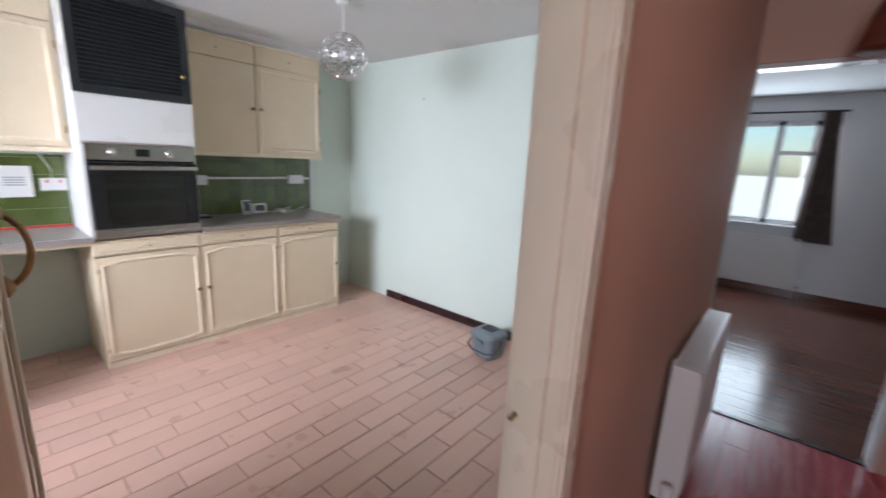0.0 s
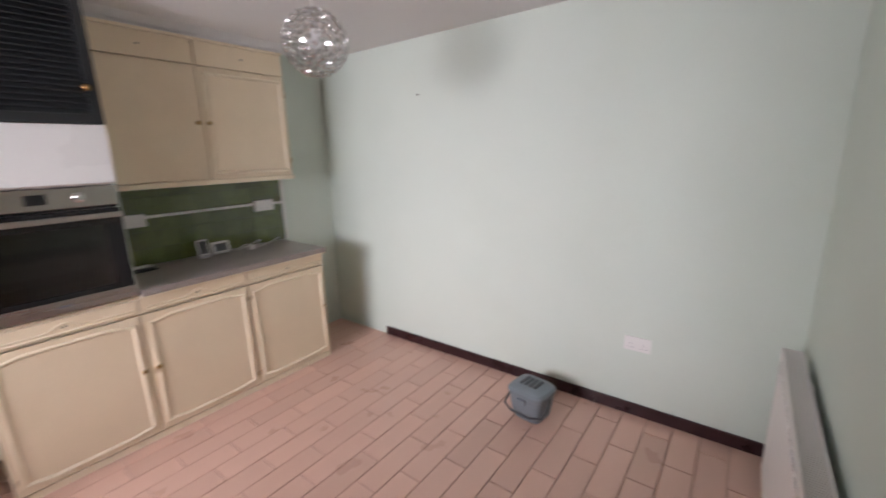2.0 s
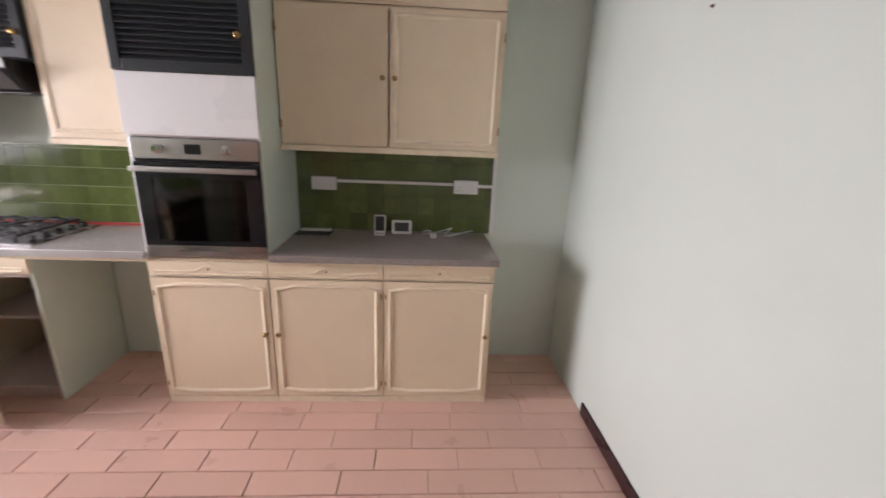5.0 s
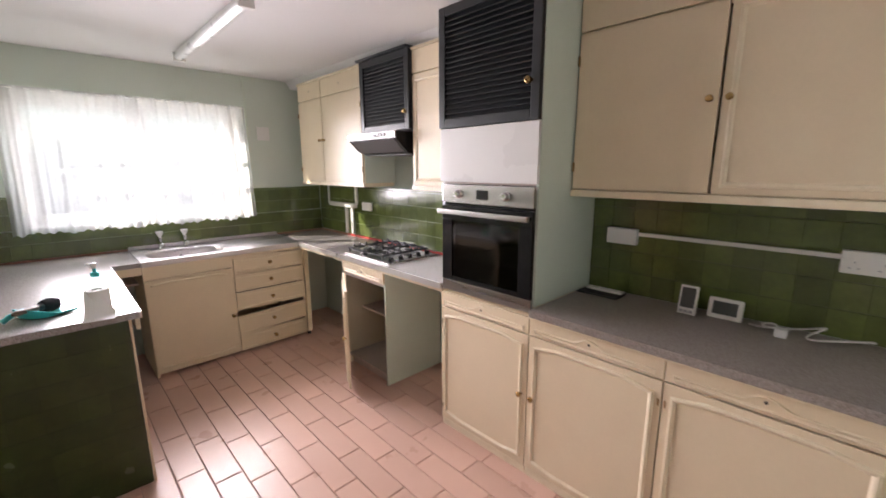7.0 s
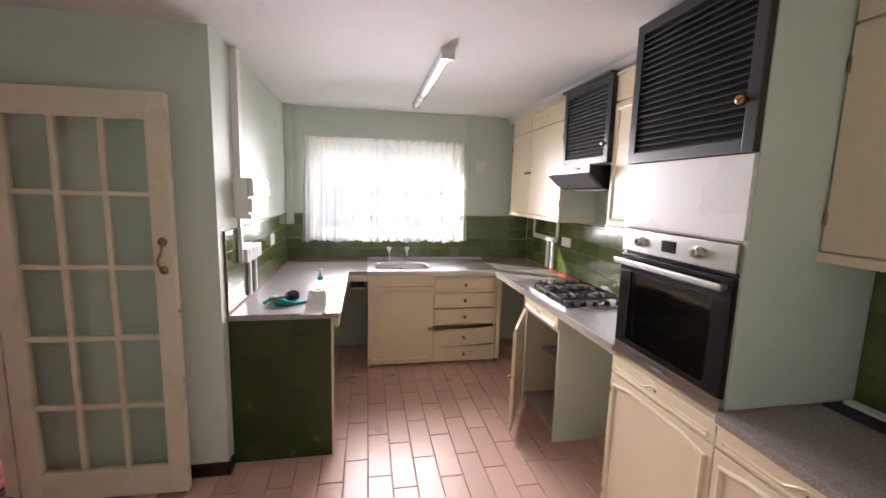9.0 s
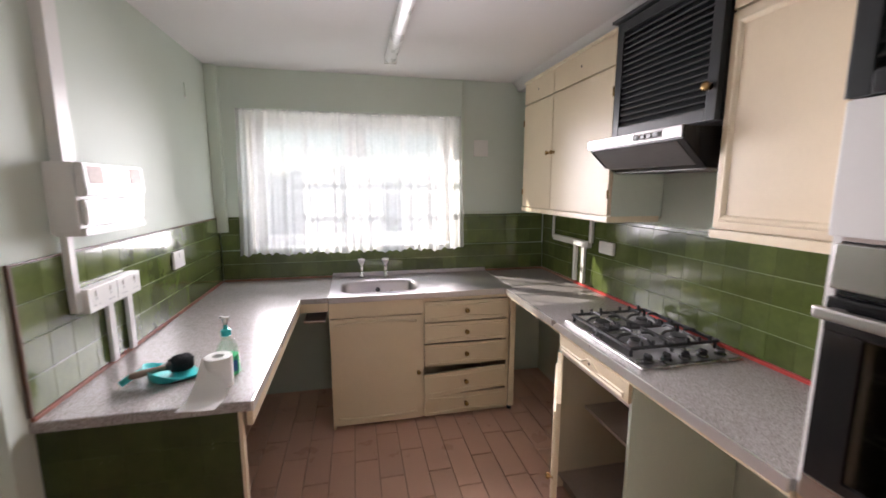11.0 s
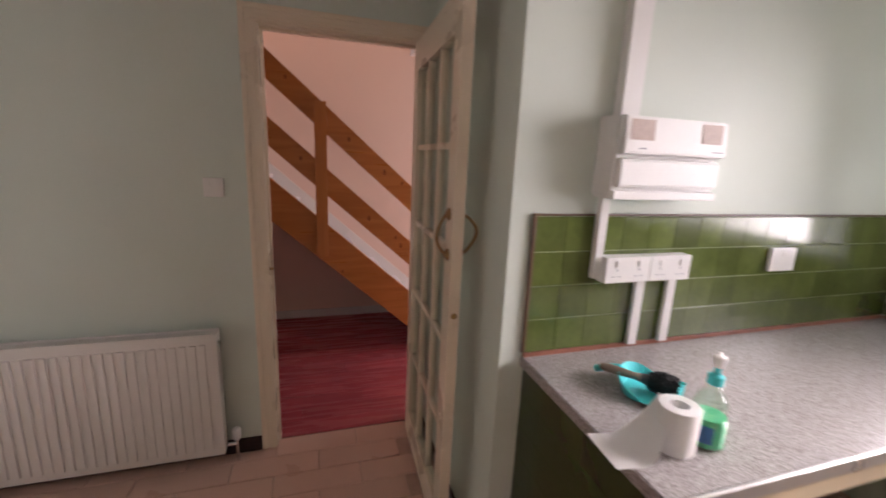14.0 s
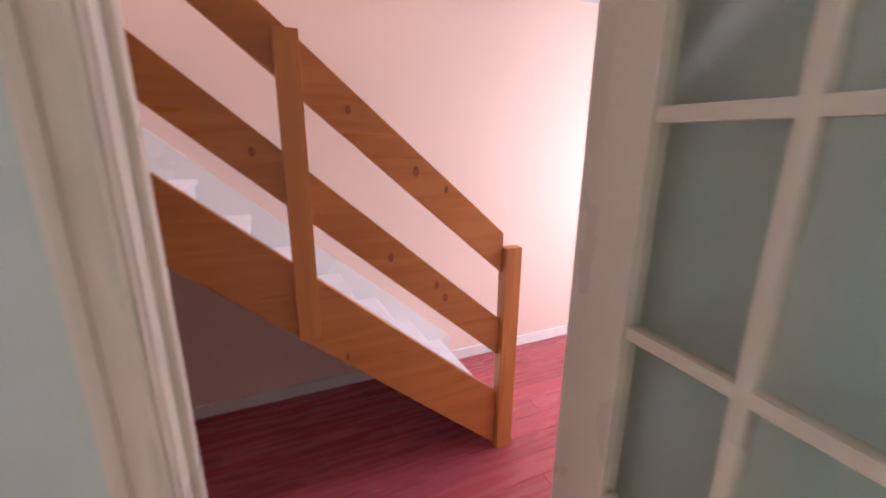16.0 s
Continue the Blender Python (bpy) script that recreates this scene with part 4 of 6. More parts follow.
for ya, yb in ((1.112, 1.338), (1.342, 1.570)):
    bm = bmesh.new()
    for xx in (0.112, 0.315, 0.527):
        box(bm, xx - 0.006, ya, 0.944, xx + 0.006, yb, 0.957, bevel=0.003)
    for yy in (ya, yb - 0.011):
        box(bm, 0.112, yy, 0.944, 0.527, yy + 0.011, 0.957, bevel=0.003)
    ym = (ya + yb) / 2
    for xc in (0.205, 0.425):
        for dx, dy in ((1, 0), (-1, 0), (0, 1), (0, -1)):
            tube(bm, [(xc + dx * 0.024, ym + dy * 0.024, 0.968), (xc + dx * 0.070, ym + dy * 0.075, 0.966), (xc + dx * 0.092, ym + dy * 0.104, 0.950)], 0.006, 6)
    # raised pan stops along the frame
    for xx in (0.150, 0.205, 0.260, 0.370, 0.425, 0.480):
        for yy in (ya + 0.005, yb - 0.006):
            box(bm, xx - 0.006, yy - 0.005, 0.955, xx + 0.006, yy + 0.005, 0.976, bevel=0.003)
    for xx in (0.116, 0.522):
        for yy in (ya + 0.010, yb - 0.010):
            rod(bm, (xx, yy, 0.9165), (xx, yy, 0.95), 0.008, 0.006, seg=8)
    part("pan_support", bm, "black_matt", hob)
for k in range(5):
    bm = bmesh.new()
    lathe(bm, (0.150 + k * 0.085, 1.618, 0.9165), [(0.023, 0), (0.022, 0.004), (0.017, 0.008), (0.0165, 0.024), (0.012, 0.027)], 18)
    kn = part("control_knob", bm, "black", hob)
    part("pointer", bx(0.147 + k * 0.085, 1.602, 0.940, 0.153 + k * 0.085, 1.634, 0.9465, bevel=0.002), "black", kn)

# ---------------------------------------------------------------- sink run along the window wall
SY = 0.350
sinku = thing("sink_unit", (1.17, 0.06, 0), "cream sink base unit with one door and five drawers", "cabinet")


def south(x, z, y=SY):
    """Front plane facing +y: u runs along -x, v up."""
    return Face((x, y, z), (-1, 0, 0), (0, 0, 1))


bm = bmesh.new()
for a in ((1.755, -0.2, 0.0, 1.773, SY, 0.866), (1.165, -0.2, 0.03, 1.183, SY, 0.866), (0.565, -0.2, 0.03, 0.583, SY, 0.866), (0.583, -0.2, 0.03, 1.755, SY - 0.002, 0.045), (0.583, -0.21, 0.03, 1.755, -0.2, 0.74)):
    box(bm, *a, bevel=0.001)
part("carcass", bm, "cream", sinku)
# near-black block added behind the drawer fronts so the open gap looks shaded
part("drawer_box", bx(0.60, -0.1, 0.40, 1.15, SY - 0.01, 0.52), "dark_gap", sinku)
part("rail", bx(1.18, SY + 0.001, 0.768, 1.773, SY + 0.016, 0.866, bevel=0.003), "cream", sinku)
part("rail", bx(0.562, SY + 0.001, 0.847, 1.178, SY + 0.014, 0.866, bevel=0.002), "cream", sinku)
d = cabinet_door(sinku, south(1.773, 0.03), 0.593, 0.735, (0.565, 0.335), framed=False, knob_mat="brass")
for z0, sgn in ((0.055, 1), (0.715, -1)):
    f = south(1.773, 0.03)
    bm = bmesh.new()
    pts = []
    for i in range(25):
        s = i / 24
        tt = abs(2 * s - 1)
        dz = 0.012 * (1 if tt < 0.6 else 0.5 + 0.5 * math.cos(math.pi * (tt - 0.6) / 0.4))
        pts.append(f.at(0.035 + 0.52 * s, z0 - 0.03 + 0.02 + sgn * (0.012 - dz), 0.018))
    tube(bm, pts, 0.008, 6)
    part("moulding", bm, "cream_edge", d, smooth=True)
heights = ((0.030, 0.150), (0.184, 0.165), (0.388, 0.158), (0.550, 0.146), (0.700, 0.143))
for k, (z, hh) in enumerate(heights):
    f = south(1.168, z)
    if k == 1:
        f = Face((1.168, SY + 0.004, z - 0.012), (-1, 0, 0.045), (0.045, 0, 1))
    dr = drawer_front(sinku, f, 0.583, hh, wave=False, knob_at=(0.292, hh * 0.5))
    bm = bmesh.new()
    for vv, sg in ((0.024, 1), (hh - 0.024, -1)):
        pts = []
        for i in range(21):
            s = i / 20
            tt = abs(2 * s - 1)
            pts.append(f.at(0.03 + 0.523 * s, vv + sg * 0.010 * (0.5 + 0.5 * math.cos(math.pi * min(1, tt / 0.8))), 0.018))
        tube(bm, pts, 0.0045, 6)
    part("moulding", bm, "cream_edge", dr, smooth=True)
part("end_post", bx(0.520, SY - 0.05, 0.035, 0.562, SY + 0.012, 0.866, bevel=0.004), "cream_edge", sinku)
bm = bmesh.new()
lathe(bm, (0.541, SY - 0.018, 0.0), [(0.016, 0), (0.016, 0.03), (0.008, 0.034)], 12)
part("foot", bm, "black_matt", sinku)

# steel sink top with a rounded bowl
sink = thing("kitchen_sink", (1.165, 0.05, 0.868), "worn stainless steel sink top with drainer and bowl", "sink")
SX0, SX1, SY0, SY1 = 0.556, 1.772, YS + 0.002, 0.366
bm = bmesh.new()
BX0, BX1, BY0, BY1 = 1.185, 1.70, -0.055, 0.285
n = 48
zt = 0.908


def rounded(cx, cy, hx, hy, r, k):
    """k points round a rounded rectangle."""
    out = []
    for i in range(k):
        a = 2 * math.pi * i / k
        c, s = math.cos(a), math.sin(a)
        ex = abs(c) ** 0.45 * (1 if c >= 0 else -1)
        ey = abs(s) ** 0.45 * (1 if s >= 0 else -1)
        out.append((cx + hx * ex, cy + hy * ey))
    return out


cx, cy, hx, hy = (BX0 + BX1) / 2, (BY0 + BY1) / 2, (BX1 - BX0) / 2, (BY1 - BY0) / 2
levels = [(1.05, 0.0), (1.0, -0.004), (0.985, -0.03), (0.95, -0.12), (0.86, -0.152), (0.5, -0.158)]
rings = []
for f, dz in levels:
    rings.append([bm.verts.new((x, y, zt + dz)) for x, y in rounded(cx, cy, hx * f, hy * f, 0.1, n)])
for a, b in zip(rings, rings[1:]):
    for i in range(n):
        bm.faces.new((a[i], a[(i + 1) % n], b[(i + 1) % n], b[i]))
bm.faces.new(rings[-1])
# flat deck from the bowl's rim out to the rectangle
outer = []
for i in range(n):
    a = 2 * math.pi * i / n
    c, s = math.cos(a), math.sin(a)
    lim = []
    if c > 1e-6:
        lim.append((SX1 - cx) / c)
    if c < -1e-6:
        lim.append((BX0 - 0.03 - cx) / c)
    if s > 1e-6:
        lim.append((SY1 - cy) / s)
    if s < -1e-6:
        lim.append((SY0 - cy) / s)
    k = min(lim)
    outer.append(bm.verts.new((cx + c * k, cy + s * k, zt)))
for i in range(n):
    bm.faces.new((rings[0][i], outer[i], outer[(i + 1) % n], rings[0][(i + 1) % n]))
part("bowl", bm, "sink", sink, smooth=True)
bm = bmesh.new()
# corners of the deck beyond the ring, front apron, drainer with shallow ribs
for x0, x1, y0, y1 in ((BX0 - 0.03, SX1, SY1 - 0.0005, SY1), ):
    box(bm, SX0, SY1 - 0.001, 0.868, SX1, SY1 + 0.006, 0.9085, bevel=0.004)
box(bm, SX1 - 0.004, SY0, 0.868, SX1 + 0.001, SY1, 0.9078, bevel=0.001)
box(bm, SX0, SY0, 0.868, SX0 + 0.004, SY1, 0.9105, bevel=0.001)
part("apron", bm, "sink", sink, "rolled steel front edge")
bm = bmesh.new()
cols, rws = 60, 24
vv = [[bm.verts.new((SX0 + (BX0 - 0.03 - SX0) * i / cols, SY0 + (SY1 - SY0) * j / rws, zt - (0.0002 if 6 < i < 56 and 0 < j < rws and (i // 3) % 2 else 0.0))) for i in range(cols + 1)] for j in range(rws + 1)]
for a, b in zip(vv, vv[1:]):
    for i in range(cols):
        bm.faces.new((a[i], a[i + 1], b[i + 1], b[i]))
part("drainer", bm, "sink", sink, "flat worn steel drainer")
part("upstand", bx(SX0, YS + 0.004, 0.905, SX1, YS + 0.018, 0.936, bevel=0.005), "sink", sink)
for name, xx, zz, r in (("overflow_hole", 1.445, 0.841, 0.017), ("waste_hole", 1.350, 0.805, 0.022)):
    bm = bmesh.new()
    rod(bm, (xx, -0.058, zz), (xx, -0.0415, zz - 0.003), r, seg=18)
    part(name, bm, "black", sink)
taps = []
for xx in (1.555, 1.375):
    t = thing("pillar_tap", (xx, -0.175, 0.908), "chrome pillar tap with clear crosshead on the sink", "tap", group="sink taps")
    bm = bmesh.new()
    lathe(bm, (xx, -0.175, 0.908), [(0.024, 0), (0.024, 0.006), (0.014, 0.012), (0.013, 0.075), (0.016, 0.085), (0.013, 0.098)], 18)
    part("pillar", bm, "chrome", t, smooth=True)
    bm = bmesh.new()
    tube(bm, [(xx, -0.17, 0.950), (xx, -0.135, 0.957), (xx, -0.10, 0.955), (xx, -0.080, 0.945), (xx, -0.073, 0.928)], 0.009, 10)
    part("spout", bm, "chrome", t, smooth=True)
    bm = bmesh.new()
    lathe(bm, (xx, -0.175, 1.006), [(0.012, 0), (0.018, 0.012), (0.027, 0.034), (0.027, 0.044), (0.006, 0.046)], 8)
    part("tap_head", bm, "white", t, "pale plastic tap head")

# ---------------------------------------------------------------- worktop along the east side
bm = bmesh.new()
outl = [(XK - 0.001, YS), (XK - 0.001, 1.590), (1.945, 1.590), (1.945, 0.362), (1.775, 0.362), (1.775, YS)]
prism(bm, [(x, y, 0.872) for x, y in outl], (0, 0, 0.033))
bmesh.ops.bevel(bm, geom=[e for e in bm.edges if abs(e.verts[0].co.z - e.verts[1].co.z) < 1e-5 and e.verts[0].co.z > 0.9], offset=0.003, segments=2, affect="EDGES")
top = thing("worktop", (2.2, 0.67, 0.812), "long speckled grey laminate worktop beside the window", "worktop")
part("top", bm, "worktop", top)
part("edging_strip", bx(1.936, 0.372, 0.870, 1.9445, 1.591, 0.9065, bevel=0.003), "alu", top, "pale metal edging strip")
part("batten", bx(1.945, 0.37, 0.812, 1.965, 1.572, 0.8715, bevel=0.003), "cream", top)
part("batten", bx(1.775, 0.345, 0.815, 1.945, 0.361, 0.8715, bevel=0.003), "cream", top)
part("pipe_shelf", bx(1.80, -0.1, 0.74, 1.93, 0.34, 0.752), "inside", top)
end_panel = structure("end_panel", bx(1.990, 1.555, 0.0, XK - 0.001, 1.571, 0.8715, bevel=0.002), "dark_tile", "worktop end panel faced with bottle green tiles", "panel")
part("panel_edge", bx(1.978, 1.548, 0.0, 1.9895, 1.579, 0.8715, bevel=0.003), "cream", end_panel, "cream edge batten")

# beads between worktops and tiles
bd = structure("trim_bead", bx(XK - 0.014, YS + 0.014, 0.905, XK - 0.001, 1.586, 0.919, bevel=0.004), "bead", "red-brown wooden bead behind the worktop", "trim")
part("bead", bx(1.775, YS + 0.001, 0.905, XK - 0.014, YS + 0.014, 0.918, bevel=0.004), "bead", bd)
part("bead", bx(XW + 0.012, YS + 0.001, 0.905, 0.55, YS + 0.014, 0.918, bevel=0.004), "bead", bd)
part("bead", bx(XW + 0.001, 0.30, 0.905, XW + 0.016, 2.245, 0.921, bevel=0.004), "red_bead", bd, "bright red painted bead")
part("bead", bx(XW + 0.001, YS + 0.014, 0.905, XW + 0.016, 0.30, 0.919, bevel=0.004), "bead", bd)
part("edging", bx(XK - 0.013, 1.582, 0.921, XK - 0.001, 1.592, 1.378, bevel=0.002), "wood_trim", bd, "dark wood edging of the tiles")
part("edging", bx(XK - 0.013, YS + 0.06, 1.370, XK - 0.001, 1.582, 1.377, bevel=0.002), "wood_trim", bd)
part("edging", bx(XW + 0.3, YS + 0.001, 1.376, 0.74, YS + 0.016, 1.394, bevel=0.003), "mint_wood", bd)
part("edging", bx(XW + 0.001, 1.10, 1.393, XW + 0.012, 2.245, 1.402, bevel=0.002), "mint_wood", bd)

# ---------------------------------------------------------------- sockets, switches, conduit


def wall_plate(name, face, w, h, depth, label, category, rockers=0, sockets=0, red=False, group=""):
    t = thing(name, face.at(w / 2, 0, 0.001), label, category, group=group)
    bm = bmesh.new()
    face.box(bm, 0, 0, 0.001, w, h, depth, 0.004)
    part("plate", bm, "white", t)
    for k in range(rockers):
        bm = bmesh.new()
        a = w * (k + 0.5) / rockers
        face.box(bm, a - 0.007, h * 0.62, depth, a + 0.007, h * 0.62 + 0.020, depth + 0.004, 0.0015)
        part("rocker", bm, "red" if red else "white", t)
    for k in range(sockets):
        a = w * (k + 0.5) / sockets
        for du, dv, sw, sh in ((0, 0.022, 0.004, 0.009), (-0.012, 0.0, 0.008, 0.004), (0.012, 0.0, 0.008, 0.004)):
            bm = bmesh.new()
            face.box(bm, a + du - sw / 2, h * 0.25 + dv - sh / 2, depth - 0.001, a + du + sw / 2, h * 0.25 + dv + sh / 2, depth + 0.0006)
            part("pin_slot", bm, "grey_plate", t)
    return t


TE = 0.010


def east(y, z, off=TE):
    """East kitchen wall, facing -x: u runs along -y."""
    return Face((XK - off, y, z), (0, -1, 0), (0, 0, 1))


def westw(y, z, off=TE):
    return Face((XW + off, y, z), (0, 1, 0), (0, 0, 1))


# Face normals: east -> -x, west -> +x
assert east(0, 0).n.x < 0 and westw(0, 0).n.x > 0

wall_plate("double_socket", east(1.345, 1.158), 0.175, 0.086, 0.045, "white surface-mounted double socket on green tiles", "socket", rockers=2, sockets=2, group="sockets")
wall_plate("double_socket", east(1.168, 1.158), 0.168, 0.086, 0.045, "white surface-mounted double socket on green tiles", "socket", rockers=2, sockets=2, group="sockets")
wall_plate("socket_plate", east(0.575, 1.160), 0.13, 0.090, 0.016, "white socket on green wall tiles", "socket", rockers=1, group="sockets")


def conduit(label, bits, mat="white"):
    lo = bits[0]
    t = thing("cable_conduit", ((lo[0] + lo[3]) / 2, (lo[1] + lo[4]) / 2, lo[2]), label, "conduit")
    for b in bits:
        part("trunking", bx(*b, bevel=0.002), mat, t)
    return t


conduit("white plastic trunking from ceiling to fuse box", [(XK - 0.038, 1.285, 1.668, XK - 0.001, 1.352, CEIL - 0.001)])
conduit("white plastic trunking under the fuse box", [(XK - 0.034, 1.345, 1.17, XK - 0.012, 1.375, 1.432)])
conduit("white plastic trunking below the sockets", [(XK - 0.028, 1.155, 0.9195, XK - 0.013, 1.190, 1.1645)])
conduit("white plastic trunking below the sockets", [(XK - 0.028, 1.020, 0.9195, XK - 0.013, 1.055, 1.1645)])
conduit("mint painted pipe boxing in the corner", [(XK - 0.07, YS + 0.001, 1.27, XK - 0.001, YS + 0.055, CEIL - 0.001)], "mint_wood")
conduit("thin mint painted conduit above the curtain", [(0.742, YS + 0.001, 1.395, 0.760, YS + 0.016, CEIL - 0.001)], "mint_wood")
f = Face((0.66, YS, 1.83), (-1, 0, 0), (0, 0, 1))
wall_plate("blank_plate", f, 0.115, 0.125, 0.012, "mint painted blanking plate on the wall", "plate")

# fuse box
fuse = thing("fuse_box", (XK - 0.05, 1.20, 1.432), "white plastic consumer unit with flip lid", "fuse box")
part("body", bx(XK - 0.085, 1.01, 1.440, XK - 0.001, 1.395, 1.672, bevel=0.006), "white", fuse)
bm = bmesh.new()
prism(bm, [(XK - 0.086, 1.012, 1.560), (XK - 0.118, 1.012, 1.566), (XK - 0.112, 1.012, 1.668), (XK - 0.086, 1.012, 1.672)], (0, 0.380, 0))
bmesh.ops.bevel(bm, geom=list(bm.edges), offset=0.004, segments=2, affect="EDGES")
part("upper_cover", bm, "white", fuse)
bm = bmesh.new()
prism(bm, [(XK - 0.086, 1.010, 1.466), (XK - 0.105, 1.010, 1.470), (XK - 0.105, 1.010, 1.548), (XK - 0.086, 1.010, 1.554)], (0, 0.375, 0))
bmesh.ops.bevel(bm, geom=list(bm.edges), offset=0.005, segments=2, affect="EDGES")
part("lid", bm, "white", fuse, "white flip lid")
part("base_strip", bx(XK - 0.10, 1.005, 1.432, XK - 0.01, 1.392, 1.458, bevel=0.004), "white", fuse)
ft = Face((XK - 0.1175, 1.39, 1.568), (0, -1, 0), (0.06, 0, 1))
for a0, a1 in ((0.018, 0.10), (0.275, 0.355)):
    bm = bmesh.new()
    ft.box(bm, a0, 0.035, 0.0, a1, 0.092, 0.002, 0.0008)
    part("label_window", bm, "label_print", fuse, "small beige printed label")
for a0, a1 in ((0.05, 0.075), (0.32, 0.365)):
    bm = bmesh.new()
    ft.box(bm, a0, 0.010, 0.0, a1, 0.014, 0.0015)
    part("print", bm, "grey_plate", fuse)

# cabinet-wall electrics
wall_plate("socket_plate", westw(0.61, 1.176), 0.145, 0.076, 0.020, "white socket on the green tiles beside the hob", "socket", rockers=1, group="sockets")
conduit("white trunking with switch box in the worktop corner", [(XW + 0.011, 0.02, 1.188, XW + 0.045, 0.50, 1.228), (XW + 0.011, 0.49, 1.225, XW + 0.03, 0.52, 1.392), (XW + 0.011, 0.30, 0.93, XW + 0.03, 0.335, 1.188), (XW + 0.011, 0.405, 0.93, XW + 0.03, 0.44, 1.188), (XW + 0.011, -0.04, 1.20, XW + 0.025, -0.02, 1.392)])
t = wall_plate("cooker_switch", westw(1.905, 1.115), 0.165, 0.20, 0.018, "white wall notice plate with grey printed lines", "plate")
for k in range(4):
    bm = bmesh.new()
    westw(1.905, 1.115).box(bm, 0.035, 0.075 + k * 0.016, 0.018, 0.13, 0.083 + k * 0.016, 0.0188)
    part("print", bm, "grey_plate", t)
wall_plate("switched_socket", westw(2.105, 1.155), 0.135, 0.082, 0.020, "white cooker switch with red rockers", "switch", rockers=2, red=True)
bm = bmesh.new()
tube(bm, [(XW + 0.02, 2.165, 1.235), (XW + 0.03, 2.170, 1.29), (XW + 0.025, 2.14, 1.35), (XW + 0.02, 2.12, 1.398)], 0.004)
single("cooker_cable", bm, "white", "thin white cable above the cooker switch", "cable", smooth=True)
wall_plate("socket_plate", westw(2.975, 1.178), 0.150, 0.080, 0.035, "white surface socket over the brown worktop", "socket", group="sockets")
wall_plate("double_socket", westw(3.865, 1.178), 0.155, 0.084, 0.035, "white surface double socket over the brown worktop", "socket", sockets=2, group="sockets")
conduit("white horizontal mini trunking between the sockets", [(XW + 0.011, 3.126, 1.225, XW + 0.024, 3.864, 1.243), (XW + 0.011, 4.021, 1.218, XW + 0.024, 4.115, 1.236), (XW + 0.001, 4.116, 0.914, XW + 0.02, 4.140, 1.425)])


def northface(x, z):
    """Blank wall, facing -y: u runs along +x."""
    return Face((x, YN, z), (1, 0, 0), (0, 0, 1))


assert northface(0, 0).n.y < 0
wall_plate("double_socket", northface(2.695, 0.42), 0.146, 0.086, 0.012, "white double socket on the blank mint wall", "socket", rockers=2, sockets=2, group="sockets")
bm = bmesh.new()
lathe(bm, (1.15, YN - 0.001, 2.015), [(0.006, 0), (0.005, 0.005), (0.003, 0.010)], 10, (0, -1, 0))
single("wall_plug", bm, "wood_trim", "old brown plug stuck in the mint wall", "wall plug")


def doorwall(y, z):
    """Door wall, facing -x: u runs along -y."""
    return Face((XD, y, z), (0, -1, 0), (0, 0, 1))


wall_plate("light_switch", doorwall(2.697, 1.315), 0.082, 0.084, 0.012, "white double light switch beside the doorway", "switch", rockers=2)

# ---------------------------------------------------------------- objects on the brown worktop
t = thing("cordless_handset", (0.155, 3.405, WT), "small white handset standing against the tiles", "handset")
m = pose(0.16, 3.405, WT + 0.066, 0, -14, 0)
part("body", bx(-0.010, -0.036, -0.065, 0.010, 0.036, 0.065, bevel=0.006, m=m), "white", t)
part("screen", bx(0.0102, -0.028, -0.035, 0.0115, 0.028, 0.055, bevel=0.0005, m=m), "screen", t)
for k in range(3):
    part("button", bx(0.0102, -0.026 + k * 0.019, -0.058, 0.013, -0.012 + k * 0.019, -0.046, bevel=0.001, m=m), "grey_plate", t)
t = thing("room_thermostat", (0.11, 3.54, WT), "white thermostat display with grey screen", "thermostat")
m = pose(0.118, 3.54, WT + 0.046, 0, -16, 0)
part("body", bx(-0.014, -0.064, -0.045, 0.014, 0.064, 0.045, bevel=0.009, m=m), "white", t)
part("screen", bx(0.0142, -0.046, -0.027, 0.0155, 0.046, 0.029, bevel=0.0005, m=m), "screen", t)
t = thing("plug_adapter", (0.185, 3.74, WT), "white plug-in adapter with curled white cable", "adapter")
part("body", bx(0.165, 3.72, WT, 0.205, 3.76, WT + 0.034, bevel=0.006), "white", t)
bm = bmesh.new()
pts = []
for i in range(46):
    s = i / 45
    pts.append((0.125 + 0.045 * math.sin(s * 9.0), 3.63 + 0.31 * s + 0.055 * math.sin(s * 14), WT + 0.006 + 0.036 * math.sin(s * 8) ** 2))
tube(bm, pts, 0.0036, 6)
part("cable", bm, "white", t, smooth=True)
t = thing("tray", (0.14, 2.99, WT), "dark flat tray with a white edge on the worktop", "tray")
part("base", bx(0.085, 2.89, WT + 0.0005, 0.205, 3.10, WT + 0.010, bevel=0.003), "black_matt", t)
part("sheet", bx(0.09, 2.905, WT + 0.010, 0.135, 3.095, WT + 0.020, bevel=0.003), "white", t, "white strip")

# ---------------------------------------------------------------- objects on the long worktop
WZ = 0.9055
pan = thing("dustpan", (2.33, 1.33, WZ), "turquoise plastic dustpan lying on the worktop", "dustpan")
m = pose(2.275, 1.325, WZ, 0, 0, 216) @ Matrix.Scale(0.92, 4)
bm = bmesh.new()
NP = 14
lip, rim, base = [], [], []
for i in range(NP + 1):
    a = math.pi * i / NP
    # open front along +x, rounded back
    px, py = -0.085 * math.sin(a) ** 0.6, 0.100 * math.cos(a)
    base.append(bm.verts.new(m @ Vector((px * 0.9, py * 0.92, 0.004))))
    rim.append(bm.verts.new(m @ Vector((px * 1.08, py * 1.06, 0.014 + 0.040 * math.sin(a) ** 0.6))))
f0 = [bm.verts.new(m @ Vector((0.085, y, 0.004))) for y in (0.108, -0.108)]
